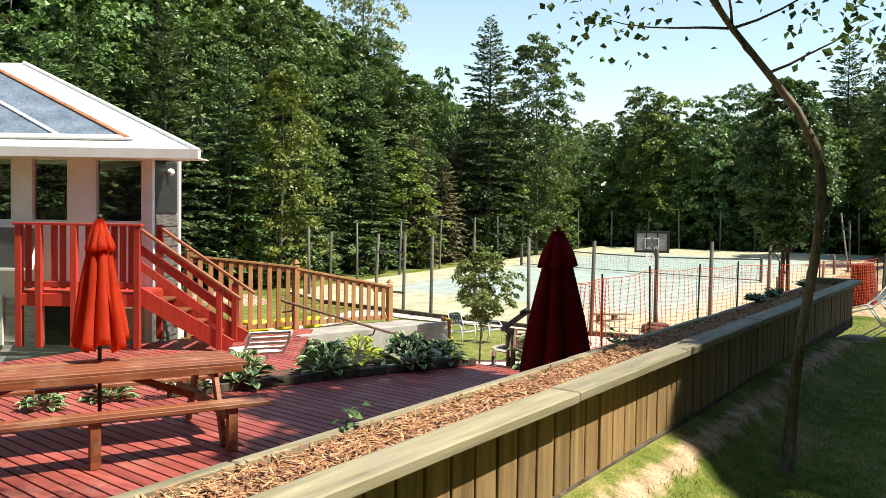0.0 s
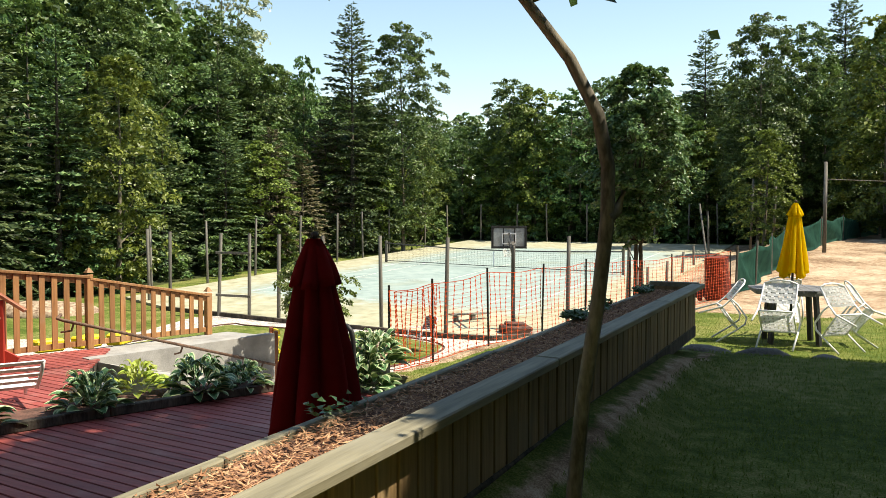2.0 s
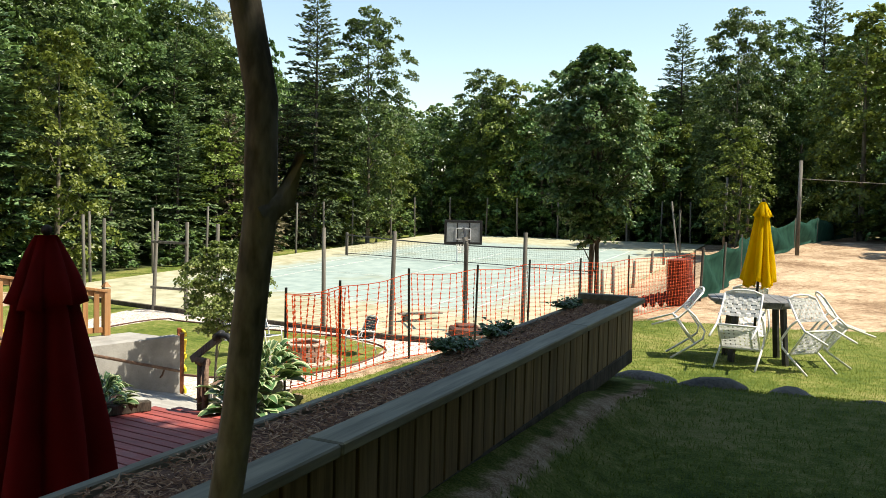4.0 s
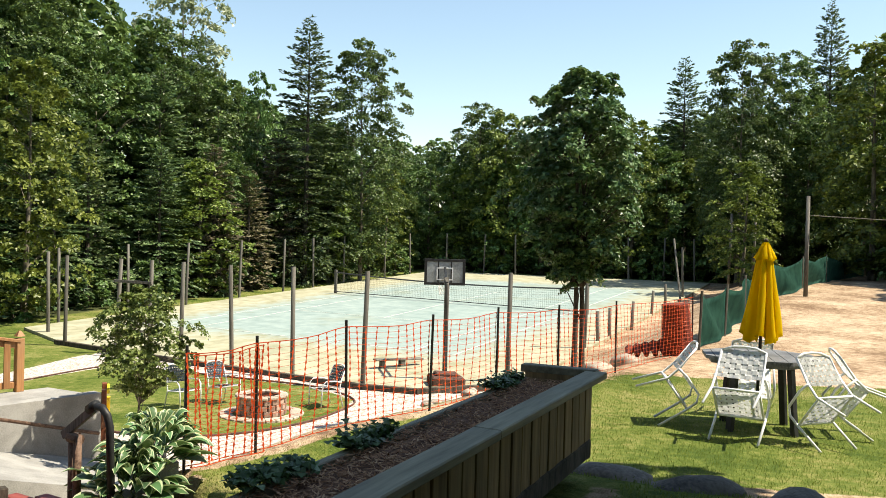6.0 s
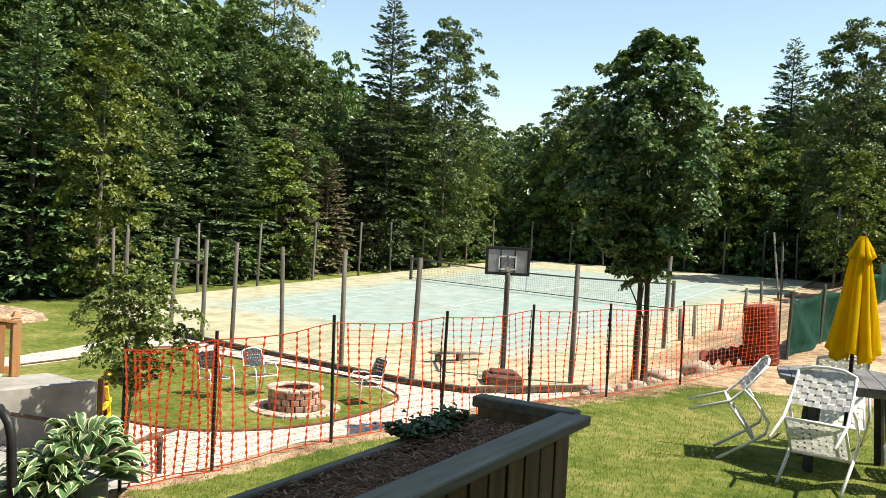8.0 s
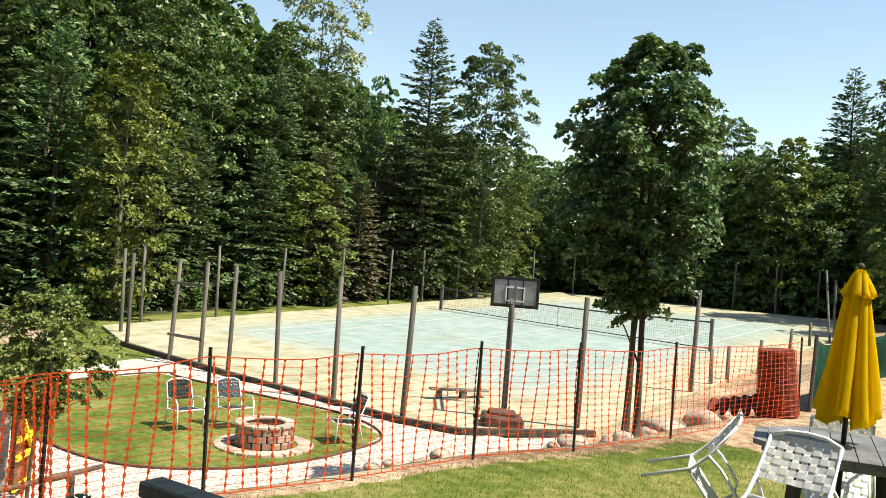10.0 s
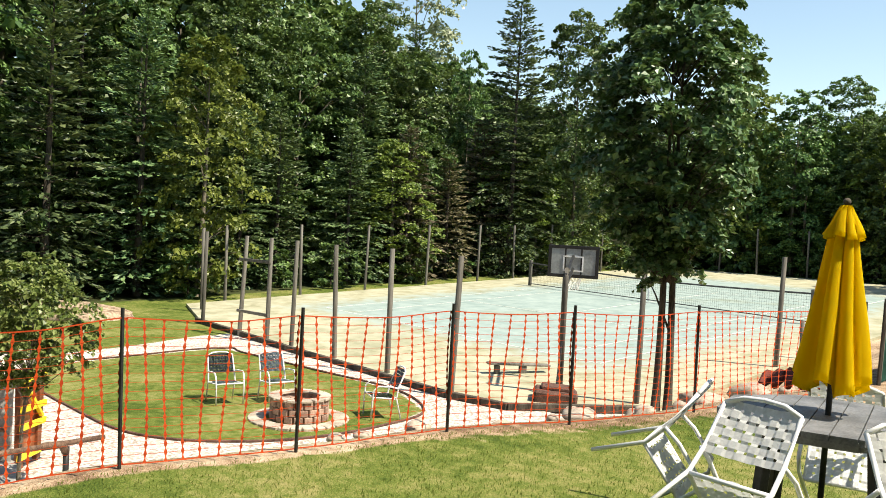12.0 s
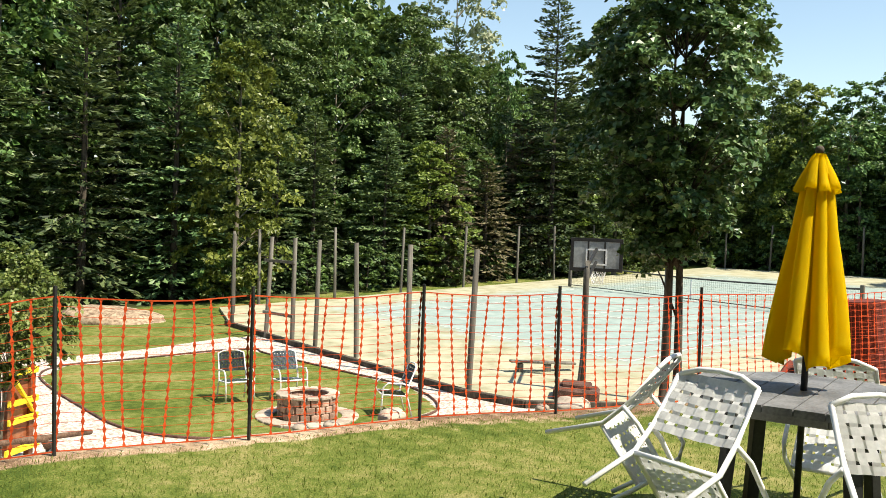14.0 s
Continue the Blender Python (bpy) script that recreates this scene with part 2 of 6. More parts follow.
M = dict(
    ground=ground_mat(), court=court_mat(), glass=glass_mat(),
    line=plain("faded_line_paint", (0.45, 0.47, 0.42), (0.68, 0.7, 0.64), 0.85, 3.0),
    deck=board_mat("red_deck_board", (0.18, 0.04, 0.036), (0.38, 0.09, 0.075), (0.36, 0.16, 0.14), 0.5, 0),
    red=board_mat("red_painted_wood", (0.34, 0.03, 0.018), (0.54, 0.055, 0.032), (0.42, 0.075, 0.045), 0.55, 2),
    bench=board_mat("brown_red_stained_wood", (0.12, 0.036, 0.016), (0.3, 0.095, 0.042), (0.36, 0.2, 0.12), 0.5, 0),
    cedar=board_mat("cedar_rail", (0.2, 0.09, 0.035), (0.4, 0.2, 0.08), (0.32, 0.2, 0.11), 0.6, 2),
    chipheap=plain("heap_of_chips", (0.13, 0.08, 0.05), (0.48, 0.36, 0.25), 0.95, 5.0, 14.0, 1.0),
    tan=board_mat("weathered_tan_board", (0.13, 0.078, 0.034), (0.36, 0.235, 0.11), (0.21, 0.165, 0.1), 0.7, 2),
    cap=board_mat("grey_green_cap_board", (0.13, 0.115, 0.075), (0.33, 0.295, 0.2), (0.24, 0.225, 0.175), 0.7, 1),
    whitepaint=plain("white_paint", (0.7, 0.7, 0.68), (0.82, 0.82, 0.8), 0.5, 3.0, 40.0, 0.05),
    roof=plain("white_metal_roof", (0.68, 0.68, 0.66), (0.82, 0.82, 0.8), 0.4, 1.5, 30.0, 0.04),
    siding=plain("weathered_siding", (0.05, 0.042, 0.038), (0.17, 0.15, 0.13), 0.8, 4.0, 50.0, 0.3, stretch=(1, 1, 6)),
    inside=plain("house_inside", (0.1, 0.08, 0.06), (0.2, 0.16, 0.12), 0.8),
    post=plain("grey_weathered_post", (0.07, 0.062, 0.05), (0.2, 0.185, 0.16), 0.85, 5.0, 50.0, 0.4, vary=0.5, stretch=(1, 1, 0.15)),
    bark=plain("bark", (0.06, 0.05, 0.035), (0.22, 0.19, 0.14), 0.9, 9.0, 60.0, 0.8, stretch=(1, 1, 0.35)),
    darkbark=plain("dark_bark", (0.03, 0.024, 0.018), (0.11, 0.09, 0.07), 0.95, 8.0, 50.0, 0.8, stretch=(1, 1, 0.3)),
    redcloth=cloth("red_canvas", (0.68, 0.075, 0.03), (0.86, 0.13, 0.06), 0.42),
    darkred=cloth("dark_red_canvas", (0.22, 0.008, 0.008), (0.36, 0.016, 0.014), 0.12),
    yellow=cloth("yellow_canvas", (0.86, 0.63, 0.014), (0.92, 0.74, 0.03), 0.42),
    whitemetal=plain("white_coated_metal", (0.72, 0.72, 0.72), (0.82, 0.82, 0.82), 0.35, 5.0, 60.0, 0.03),
    strap=plain("white_strap", (0.7, 0.7, 0.7), (0.82, 0.82, 0.82), 0.55, 8.0),
    bluestrap=plain("blue_grey_strap", (0.08, 0.11, 0.14), (0.16, 0.2, 0.24), 0.6, 8.0),
    tabletop=plain("grey_table", (0.09, 0.092, 0.095), (0.2, 0.2, 0.205), 0.6, 5.0),
    blackmetal=plain("black_metal", (0.012, 0.012, 0.012), (0.03, 0.03, 0.03), 0.5, 8.0),
    rust=plain("rusty_pipe", (0.06, 0.03, 0.018), (0.2, 0.12, 0.08), 0.7, 14.0),
    concrete=plain("concrete", (0.22, 0.21, 0.195), (0.37, 0.355, 0.33), 0.9, 2.5, 70.0, 0.2),
    brick=plain("fire_pit_block", (0.26, 0.15, 0.11), (0.46, 0.32, 0.25), 0.9, 9.0, 60.0, 0.4, vary=0.5),
    rock=plain("field_stone", (0.07, 0.06, 0.05), (0.22, 0.19, 0.16), 0.9, 4.0, 40.0, 0.6, vary=0.5),
    orange=plain("orange_plastic", (0.42, 0.04, 0.01), (0.62, 0.085, 0.018), 0.55, 5.0),
    greenmesh=cloth("green_shade_cloth", (0.02, 0.08, 0.06), (0.05, 0.15, 0.11), 0.3),
    mulch=plain("bark_mulch", (0.09, 0.04, 0.025), (0.3, 0.16, 0.1), 0.95, 30.0, 110.0, 1.0),
    chip=leafy("wood_chip", (0.11, 0.04, 0.022), (0.34, 0.15, 0.085), (0.58, 0.35, 0.22), 0.85, 0.02),
    panel=plain("cloudy_acrylic", (0.2, 0.21, 0.21), (0.34, 0.36, 0.36), 0.3, 3.0, 20.0, 0.02),
    net=plain("net_cord", (0.03, 0.03, 0.03), (0.07, 0.07, 0.07), 0.8),
    leaf=leafy("broad_leaves", (0.018, 0.042, 0.011), (0.078, 0.142, 0.036), (0.225, 0.325, 0.105), 0.42, 0.22),
    mapleleaf=leafy("maple_leaves", (0.022, 0.052, 0.018), (0.074, 0.143, 0.046), (0.23, 0.32, 0.14), 0.36, 0.2),
    saplingleaf=leafy("sapling_leaves", (0.03, 0.06, 0.012), (0.13, 0.19, 0.04), (0.34, 0.4, 0.14), 0.4, 0.3),
    brightleaf=leafy("bright_leaves", (0.045, 0.08, 0.012), (0.145, 0.2, 0.034), (0.33, 0.4, 0.085), 0.42, 0.28),
    paleleaf=leafy("pale_leaves", (0.12, 0.15, 0.07), (0.28, 0.32, 0.18), (0.46, 0.48, 0.32), 0.4, 0.25),
    needle=leafy("needles", (0.014, 0.03, 0.013), (0.068, 0.118, 0.044), (0.23, 0.3, 0.12), 0.48, 0.14),
    drybrush=leafy("dry_needles", (0.06, 0.05, 0.028), (0.12, 0.1, 0.058), (0.2, 0.16, 0.09), 0.7, 0.15),
    hosta=leafy("hosta_leaves", (0.045, 0.1, 0.04), (0.085, 0.165, 0.065), (0.15, 0.24, 0.1), 0.4, 0.15),
    hostaedge=leafy("hosta_leaf_margin", (0.34, 0.42, 0.2), (0.5, 0.56, 0.32), (0.66, 0.7, 0.46), 0.45, 0.2),
    yellowhosta=leafy("yellow_hosta_leaves", (0.2, 0.26, 0.04), (0.36, 0.42, 0.07), (0.5, 0.54, 0.14), 0.4, 0.25),
    grass=leafy("grass_blades", (0.085, 0.12, 0.018), (0.16, 0.2, 0.035), (0.3, 0.31, 0.09), 0.85, 0.5),
)

M.update(
    yellowpaint=plain("yellow_paint", (0.7, 0.5, 0.02), (0.85, 0.65, 0.05), 0.5),
    skylight=plain("skylight_glass", (0.1, 0.13, 0.17), (0.22, 0.27, 0.33), 0.08, 2.0, 20.0, 0.02, spec=0.8),
    orangetrim=plain("orange_brown_trim", (0.25, 0.09, 0.04), (0.45, 0.2, 0.1), 0.6),
    # lighter copy of the siding; its paleness stands for sun on the front
    sunpaledsiding=plain("sun_paled_weathered_siding", (0.3, 0.29, 0.27), (0.6, 0.59, 0.56), 0.8, 4.0, 50.0, 0.3, stretch=(1, 1, 6)),
    rollcore=plain("rolled_red_mesh", (0.07, 0.014, 0.008), (0.22, 0.04, 0.02), 0.8, 9.0, 60.0, 0.6),
    tarp=plain("dark_brown_earth", (0.05, 0.025, 0.018), (0.16, 0.08, 0.06), 0.9, 5.0, 40.0, 0.8),
    pale=plain("pale_boulder", (0.3, 0.24, 0.19), (0.52, 0.44, 0.36), 0.85, 3.0, 30.0, 0.5, vary=0.4),
)


# ---- building blocks ----
def mesh_of(name, bm, material, smooth=False):
    me = bpy.data.meshes.new(name)
    bm.to_mesh(me)
    bm.free()
    me.materials.append(material)
    if smooth:
        me.polygons.foreach_set("use_smooth", [True] * len(me.polygons))
    return me


def part(name, bm, material, parent=None, label="", smooth=False):
    """Links a bmesh as one mesh object under a thing or a part."""
    ob = new(name, mesh_of(name, bm, material, smooth))
    if parent is not None:
        ob.parent = parent
    if label:
        ob["label"] = label
    return ob


def thing(name, label, category, m=None, group="", kind=""):
    ob = new(name)
    ob.empty_display_size = 0.1
    if m is not None:
        ob.matrix_basis = m
    return tagged(ob, label, category, group, kind)


def add_box(bm, size, m=None, bevel=0.0):
    """A box of that size about the origin of m, its edges bevelled."""
    r = bmesh.ops.create_cube(bm, size=1.0)
    bmesh.ops.scale(bm, vec=size, verts=r["verts"])
    if bevel:
        edges = list({e for v in r["verts"] for e in v.link_edges})
        g = bmesh.ops.bevel(bm, geom=edges, offset=bevel, segments=1, affect="EDGES", profile=0.5)
        vs = list({v for f in g["faces"] for v in f.verts} | {v for v in r["verts"] if v.is_valid})
        vs = list({w for v in vs for f in v.link_faces for w in f.verts})
    else:
        vs = r["verts"]
    if m is not None:
        bmesh.ops.transform(bm, matrix=m, verts=vs)
    return vs


def box(size, m=None, bevel=0.0):
    bm = bmesh.new()
    add_box(bm, size, m, bevel)
    return bm


def add_tube(bm, pts, radii, n=8, caps=True):
    pts = [Vector(p) for p in pts]
    if isinstance(radii, (int, float)):
        radii = [radii] * len(pts)
    rings = []
    up = Vector((0.0, 0.0, 1.0))
    for i, p in enumerate(pts):
        d = (pts[min(i + 1, len(pts) - 1)] - pts[max(i - 1, 0)]).normalized()
        ref = Vector((1.0, 0.0, 0.0)) if abs(d.dot(up)) > 0.93 else up
        a = d.cross(ref).normalized()
        b = d.cross(a).normalized()
        rings.append([bm.verts.new(p + (a * math.cos(2 * math.pi * k / n) + b * math.sin(2 * math.pi * k / n)) * radii[i]) for k in range(n)])
    for r0, r1 in zip(rings, rings[1:]):
        for k in range(n):
            bm.faces.new((r0[k], r0[(k + 1) % n], r1[(k + 1) % n], r1[k]))
    if caps:
        bm.faces.new(rings[0])
        bm.faces.new(rings[-1][::-1])


def tube(pts, radii, n=8, caps=True):
    bm = bmesh.new()
    add_tube(bm, pts, radii, n, caps)
    bmesh.ops.recalc_face_normals(bm, faces=bm.faces)
    return bm


def bar(p, q, w, h, bevel=0.004):
    """A board from p to q, w wide across and h high."""
    p, q = Vector(p), Vector(q)
    d = q - p
    m = Matrix.Translation((p + q) / 2) @ d.to_track_quat("X", "Z").to_matrix().to_4x4()
    return box((d.length, w, h), m, bevel)


def cards(name, centres, axes_u, axes_v, material, parent=None, smooth=False):
    """Many bent leaf blades: a folded rhomb at each centre, spanned by u (length) and v (half width)."""
    c, u, v = (np.asarray(a, dtype=np.float64) for a in (centres, axes_u, axes_v))
    nrm = np.cross(u, v)
    nrm /= np.linalg.norm(nrm, axis=1, keepdims=True) + 1e-9
    fold = nrm * np.linalg.norm(v, axis=1, keepdims=True) * 0.45
    verts = np.stack([c - u * 0.5, c + v + fold, c + u * 0.5, c - v + fold], axis=1).reshape(-1, 3)
    k = len(c)
    base = np.arange(k)[:, None] * 4
    faces = np.concatenate([base + [0, 1, 2], base + [0, 2, 3]], axis=1).reshape(-1, 3)
    me = bpy.data.meshes.new(name)
    me.from_pydata(verts.tolist(), [], faces.tolist())
    me.materials.append(material)
    ob = new(name, me)
    if parent is not None:
        ob.parent = parent
    return ob


def unit(rng, k):
    a = rng.normal(size=(k, 3))
    return a / np.linalg.norm(a, axis=1, keepdims=True)


# ---- ground ----
EDGE_Y = [-60, 11.2, 11.5, 12.2, 12.75, 13.9, 15.25, 16.75, 18.0, 19.75, 23.3, 30, 60]
EDGE_X = [-1.75, -1.75, -4.6, -5.65, -5.3, -4.9, -4.5, -4.2, -3.7, -3.24, -2.5, -2.6, -2.0]
ISLAND = [(-16.02, 17.73), (-17.3, 18.69), (-17.41, 20.62), (-17.09, 23.0), (-16.34, 23.0), (-13.34, 23.0), (-11.09, 22.97), (-9.49, 22.12), (-9.17, 20.94), (-9.22, 19.76), (-9.7, 18.48), (-10.45, 17.52), (-11.52, 17.2), (-13.45, 17.41)]
GRAVEL = [(-30, 14.5), (-30, 15.8), (-18.3, 19.0), (-19.4, 24.6), (-9.0, 24.4), (-6.0, 25.5), (-4.0, 23.0), (-4.6, 18.6), (-5.0, 15.0),
          (-5.6, 12.2), (-9.5, 12.5), (-12.2, 15.5)]


def smooth(t):
    t = np.clip(t, 0.0, 1.0)
    return t * t * (3 - 2 * t)


def upper(x, y):
    """The lawn terrace: level beside the planter, falling past its end and towards the safety fence."""
    z = np.interp(y, [10.9, 11.5, 12.3, 13.2, 14.8, 16.0], [-0.15, -0.24, -0.52, -0.66, -0.78, -0.8])
    z = z + 0.75 * smooth((y - 20) / 26)
    rim = np.interp(y, [11.2, 11.6, 12.2, 12.75, 13.9, 15.25], [0.0, -0.6, -0.42, -0.27, -0.06, 0.04])
    t = np.clip((-1.6 - x) / 2.8, 0, 1)
    return z + np.where((y > 11.2) & (y < 30), rim * t, 0.0)


def court_z(y):
    return -2.17 + 0.035 * np.maximum(0.0, y - 24.0)


def height(x, y):
    """The lie of the land."""
    x, y = np.asarray(x, dtype=float), np.asarray(y, dtype=float)
    edge = np.interp(y, EDGE_Y, EDGE_X)
    width = np.interp(y, [11.3, 11.9, 13, 16, 20, 24, 70], [0.15, 0.5, 2.4, 3.2, 3.4, 4.0, 4.0])
    low = np.where(y < 11.6, -1.75, -2.03 - 0.22 * smooth((y - 14) / 4) + 0.06 * smooth((y - 21) / 3))
    low = np.where(y > 24, court_z(y) - 0.06, low)
    z = upper(x, y) + (low - upper(x, y)) * smooth((edge - x) / width)
    z = z + 0.22 * smooth((-x - 0.95) / 0.45) * smooth((10.8 - y) / 1.5) * (x > -1.75)
    far = np.maximum(np.maximum(-29 - x, x - 12), np.maximum(y - 64, -y - 8))
    z = z + np.clip(far, 0, 20) * 0.06
    bumps = 0.03 * np.sin(x * 1.3 + 0.4 * y) * np.sin(y * 1.1 - 0.3 * x)
    inside = (x > -25.5) & (x < -6.6) & (y > 22.8) & (y < 61.2)
    return z + np.where(inside, 0.0, bumps)


def in_polygon(x, y, poly):
    """How far inside the polygon each point lies, in metres (negative outside)."""
    inside = np.zeros(x.shape, dtype=bool)
    dist = np.full(x.shape, 1e9)
    for (ax, ay), (bx, by) in zip(poly, poly[1:] + poly[:1]):
        cond = (ay > y) != (by > y)
        with np.errstate(divide="ignore", invalid="ignore"):
            cross = x < (bx - ax) * (y - ay) / (by - ay if by != ay else 1e-9) + ax
        inside ^= cond & cross
        t = np.clip(((x - ax) * (bx - ax) + (y - ay) * (by - ay)) / ((bx - ax) ** 2 + (by - ay) ** 2), 0, 1)
        dist = np.minimum(dist, np.hypot(x - ax - t * (bx - ax), y - ay - t * (by - ay)))
    return np.where(inside, dist, -dist)


def mask(d, width=0.25):
    return np.clip(0.5 + d / width, 0, 1)


def lay_ground():
    xs = np.concatenate([np.linspace(-900, -60, 15), np.arange(-56, -20, 1.0), np.arange(-20, 3, 0.16), np.arange(3, 30, 1.0), np.linspace(32, 900, 15)])
    ys = np.concatenate([np.linspace(-900, -20, 15), np.arange(-18, 1, 1.0), np.arange(1, 27, 0.16), np.arange(27, 70, 0.8), np.linspace(72, 1200, 18)])
    X, Y = np.meshgrid(xs, ys)
    Z = height(X, Y)
    gravel = mask(in_polygon(X, Y, GRAVEL)) * (1 - mask(in_polygon(X, Y, ISLAND)))
    edge = np.interp(Y, EDGE_Y, EDGE_X)
    dirt = np.maximum(mask(1.2 - np.abs(edge - 1.0 - X), 1.2) * (Y > 16.5) * (Y < 40), mask(X - edge + 0.2, 0.6) * mask(Y - 20.6 - 0.25 * X, 0.8))
    dirt = np.maximum(dirt, mask(X + 6.9, 0.4) * mask(edge + 0.3 - X, 0.6) * mask(Y - 22.0, 0.8) * mask(62 - Y, 1.0))
    dirt = np.maximum(dirt, mask(0.1 - np.abs(X + 1.3), 0.25) * (Y < 11) * 0.8)
    dirt = np.maximum(dirt, mask(0.36 - np.abs(Y - 13.3 - 0.3 * X), 0.3) * (X > -1.3))
    dirt = np.maximum(dirt, mask(0.22 - np.abs(edge - 0.1 - X), 0.3) * (Y > 12.0) * (Y < 24))
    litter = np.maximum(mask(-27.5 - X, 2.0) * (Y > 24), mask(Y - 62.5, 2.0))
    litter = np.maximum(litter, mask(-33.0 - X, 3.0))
    me = bpy.data.meshes.new("ground")
    nx, ny = len(xs), len(ys)
    idx = np.arange(nx * ny).reshape(ny, nx)
    quads = np.stack([idx[:-1, :-1], idx[:-1, 1:], idx[1:, 1:], idx[1:, :-1]], axis=-1).reshape(-1, 4)
    me.from_pydata(np.stack([X, Y, Z], axis=-1).reshape(-1, 3).tolist(), [], quads.tolist())
    for name, a in (("gravel", gravel), ("dirt", dirt), ("litter", litter)):
        at = me.attributes.new(name, "FLOAT", "POINT")
        at.data.foreach_set("value", a.reshape(-1).astype(np.float32))
    me.polygons.foreach_set("use_smooth", [True] * len(me.polygons))
    me.materials.append(M["ground"])
    tagged(new("ground", me), "sloping lawn with gravel paths and bare dirt", "ground", kind="structure")


lay_ground()

COURT = [(-25.2, 26.8), (-21.8, 25.2), (-10.0, 23.4), (-8.6, 23.5), (-6.8, 25.6), (-6.7, 60.5), (-25.4, 60.5)]
NET_L, NET_R = (-22.6, 42.9), (-9.1, 40.4)


def lay_court():
    bm = bmesh.new()
    vs = [bm.verts.new((x, y, 0)) for x, y in COURT]
    bm.faces.new(vs)
    for x in np.arange(-24, -7, 1.5):
        bmesh.ops.bisect_plane(bm, geom=bm.verts[:] + bm.edges[:] + bm.faces[:], plane_co=(x, 0, 0), plane_no=(1, 0, 0))
    for y in np.arange(24.5, 60, 1.5):
        bmesh.ops.bisect_plane(bm, geom=bm.verts[:] + bm.edges[:] + bm.faces[:], plane_co=(0, y, 0), plane_no=(0, 1, 0))
    for v in bm.verts:
        v.co.z = float(court_z(v.co.y)) + 0.03
    ring = bmesh.ops.extrude_face_region(bm, geom=bm.faces[:])
    for e in ring["geom"]:
        if isinstance(e, bmesh.types.BMVert):
            e.co.z -= 0.25
    bmesh.ops.recalc_face_normals(bm, faces=bm.faces)
    ob = part("court_slab", bm, M["court"])
    me = ob.data
    co = np.zeros(len(me.vertices) * 3)
    me.vertices.foreach_get("co", co)
    co = co.reshape(-1, 3)
    play = mask(in_polygon(co[:, 0], co[:, 1], [(-22.5, 29.5), (-9.3, 28.0), (-8.8, 53.5), (-22.2, 55.0)]), 6.0)
    at = me.attributes.new("play", "FLOAT", "POINT")
    at.data.foreach_set("value", play.astype(np.float32))
    tagged(ob, "faded green and cream concrete tennis court slab", "court", kind="structure")
    # faded lines, a few millimetres proud
    lines = [((-21.6, 30.0), (-21.6, 54.4)), ((-9.9, 28.6), (-9.9, 53.0)), ((-20.2, 30.0), (-20.2, 54.2)), ((-11.3, 28.8), (-11.3, 53.2)),
             ((-21.6, 30.0), (-9.9, 28.6)), ((-21.6, 54.4), (-9.9, 53.0)), ((-20.2, 35.8), (-11.3, 34.8)), ((-20.2, 48.4), (-11.3, 47.4)), ((-15.8, 35.3), (-15.8, 47.9))]
    for a, b in lines:
        bm = bmesh.new()
        a, b = Vector(a), Vector(b)
        side = Vector((-(b - a).y, (b - a).x)).normalized() * 0.03
        k = 24
        pts = [a.lerp(b, i / k) for i in range(k + 1)]
        rows = [[bm.verts.new((p.x + s * side.x, p.y + s * side.y, float(court_z(p.y)) + 0.036)) for s in (-1, 1)] for p in pts]
        for r, q in zip(rows, rows[1:]):
            bm.faces.new((r[0], r[1], q[1], q[0]))
        tagged(part("court_line", bm, M["line"], ob), "faded white line", "", kind="")


lay_court()


# ---- trees ----
def limb_curve(rng, p, d, length, bend, k=5):
    pts, q, v = [Vector(p)], Vector(p), Vector(d).normalized()
    for _ in range(k):
        v = (v + Vector(rng.normal(size=3)) * bend + Vector((0, 0, 0.06))).normalized()
        q = q + v * (length / k)
        pts.append(q.copy())
    return pts


def pads(rng, centres, normals, radii, per, size, sag=0.3, thick=0.1, jitter=0.5, aspect=0.42):
    """Flat leafy pads, each a tilted disc of leaves that droops at its rim; gives the leaves' centres and axes."""
    c, u, v = [], [], []
    for p, nrm, r in zip(centres, normals, radii):
        k = max(6, int(per * rng.uniform(0.65, 1.35)))
        nrm = np.asarray(nrm) / np.linalg.norm(nrm)
        e1 = np.cross(nrm, [0.31, 0.95, 0.1])
        e1 /= np.linalg.norm(e1)
        e2 = np.cross(nrm, e1)
        a = rng.uniform(0, 2 * math.pi, k)
        lobe = 0.72 + 0.28 * np.sin(3 * a + rng.uniform(0, 6.3)) * np.sin(2 * a + rng.uniform(0, 6.3))
        rho = np.sqrt(rng.random(k)) * lobe
        off = r * (e1 * (rho * np.cos(a))[:, None] + e2 * (rho * np.sin(a))[:, None]) + nrm * (r * (rng.normal(0, thick, k) - sag * rho * rho))[:, None]
        n = nrm + off / r * 0.35 + rng.normal(size=(k, 3)) * jitter
        n /= np.linalg.norm(n, axis=1, keepdims=True)
        w = np.cross(n, unit(rng, k))
        w /= np.linalg.norm(w, axis=1, keepdims=True)
        s = size * rng.uniform(0.6, 1.3, (k, 1))
        c.append(np.asarray(p) + off)
        u.append(w * s)
        v.append(np.cross(n, w) * s * aspect)
    return np.concatenate(c), np.concatenate(u), np.concatenate(v)


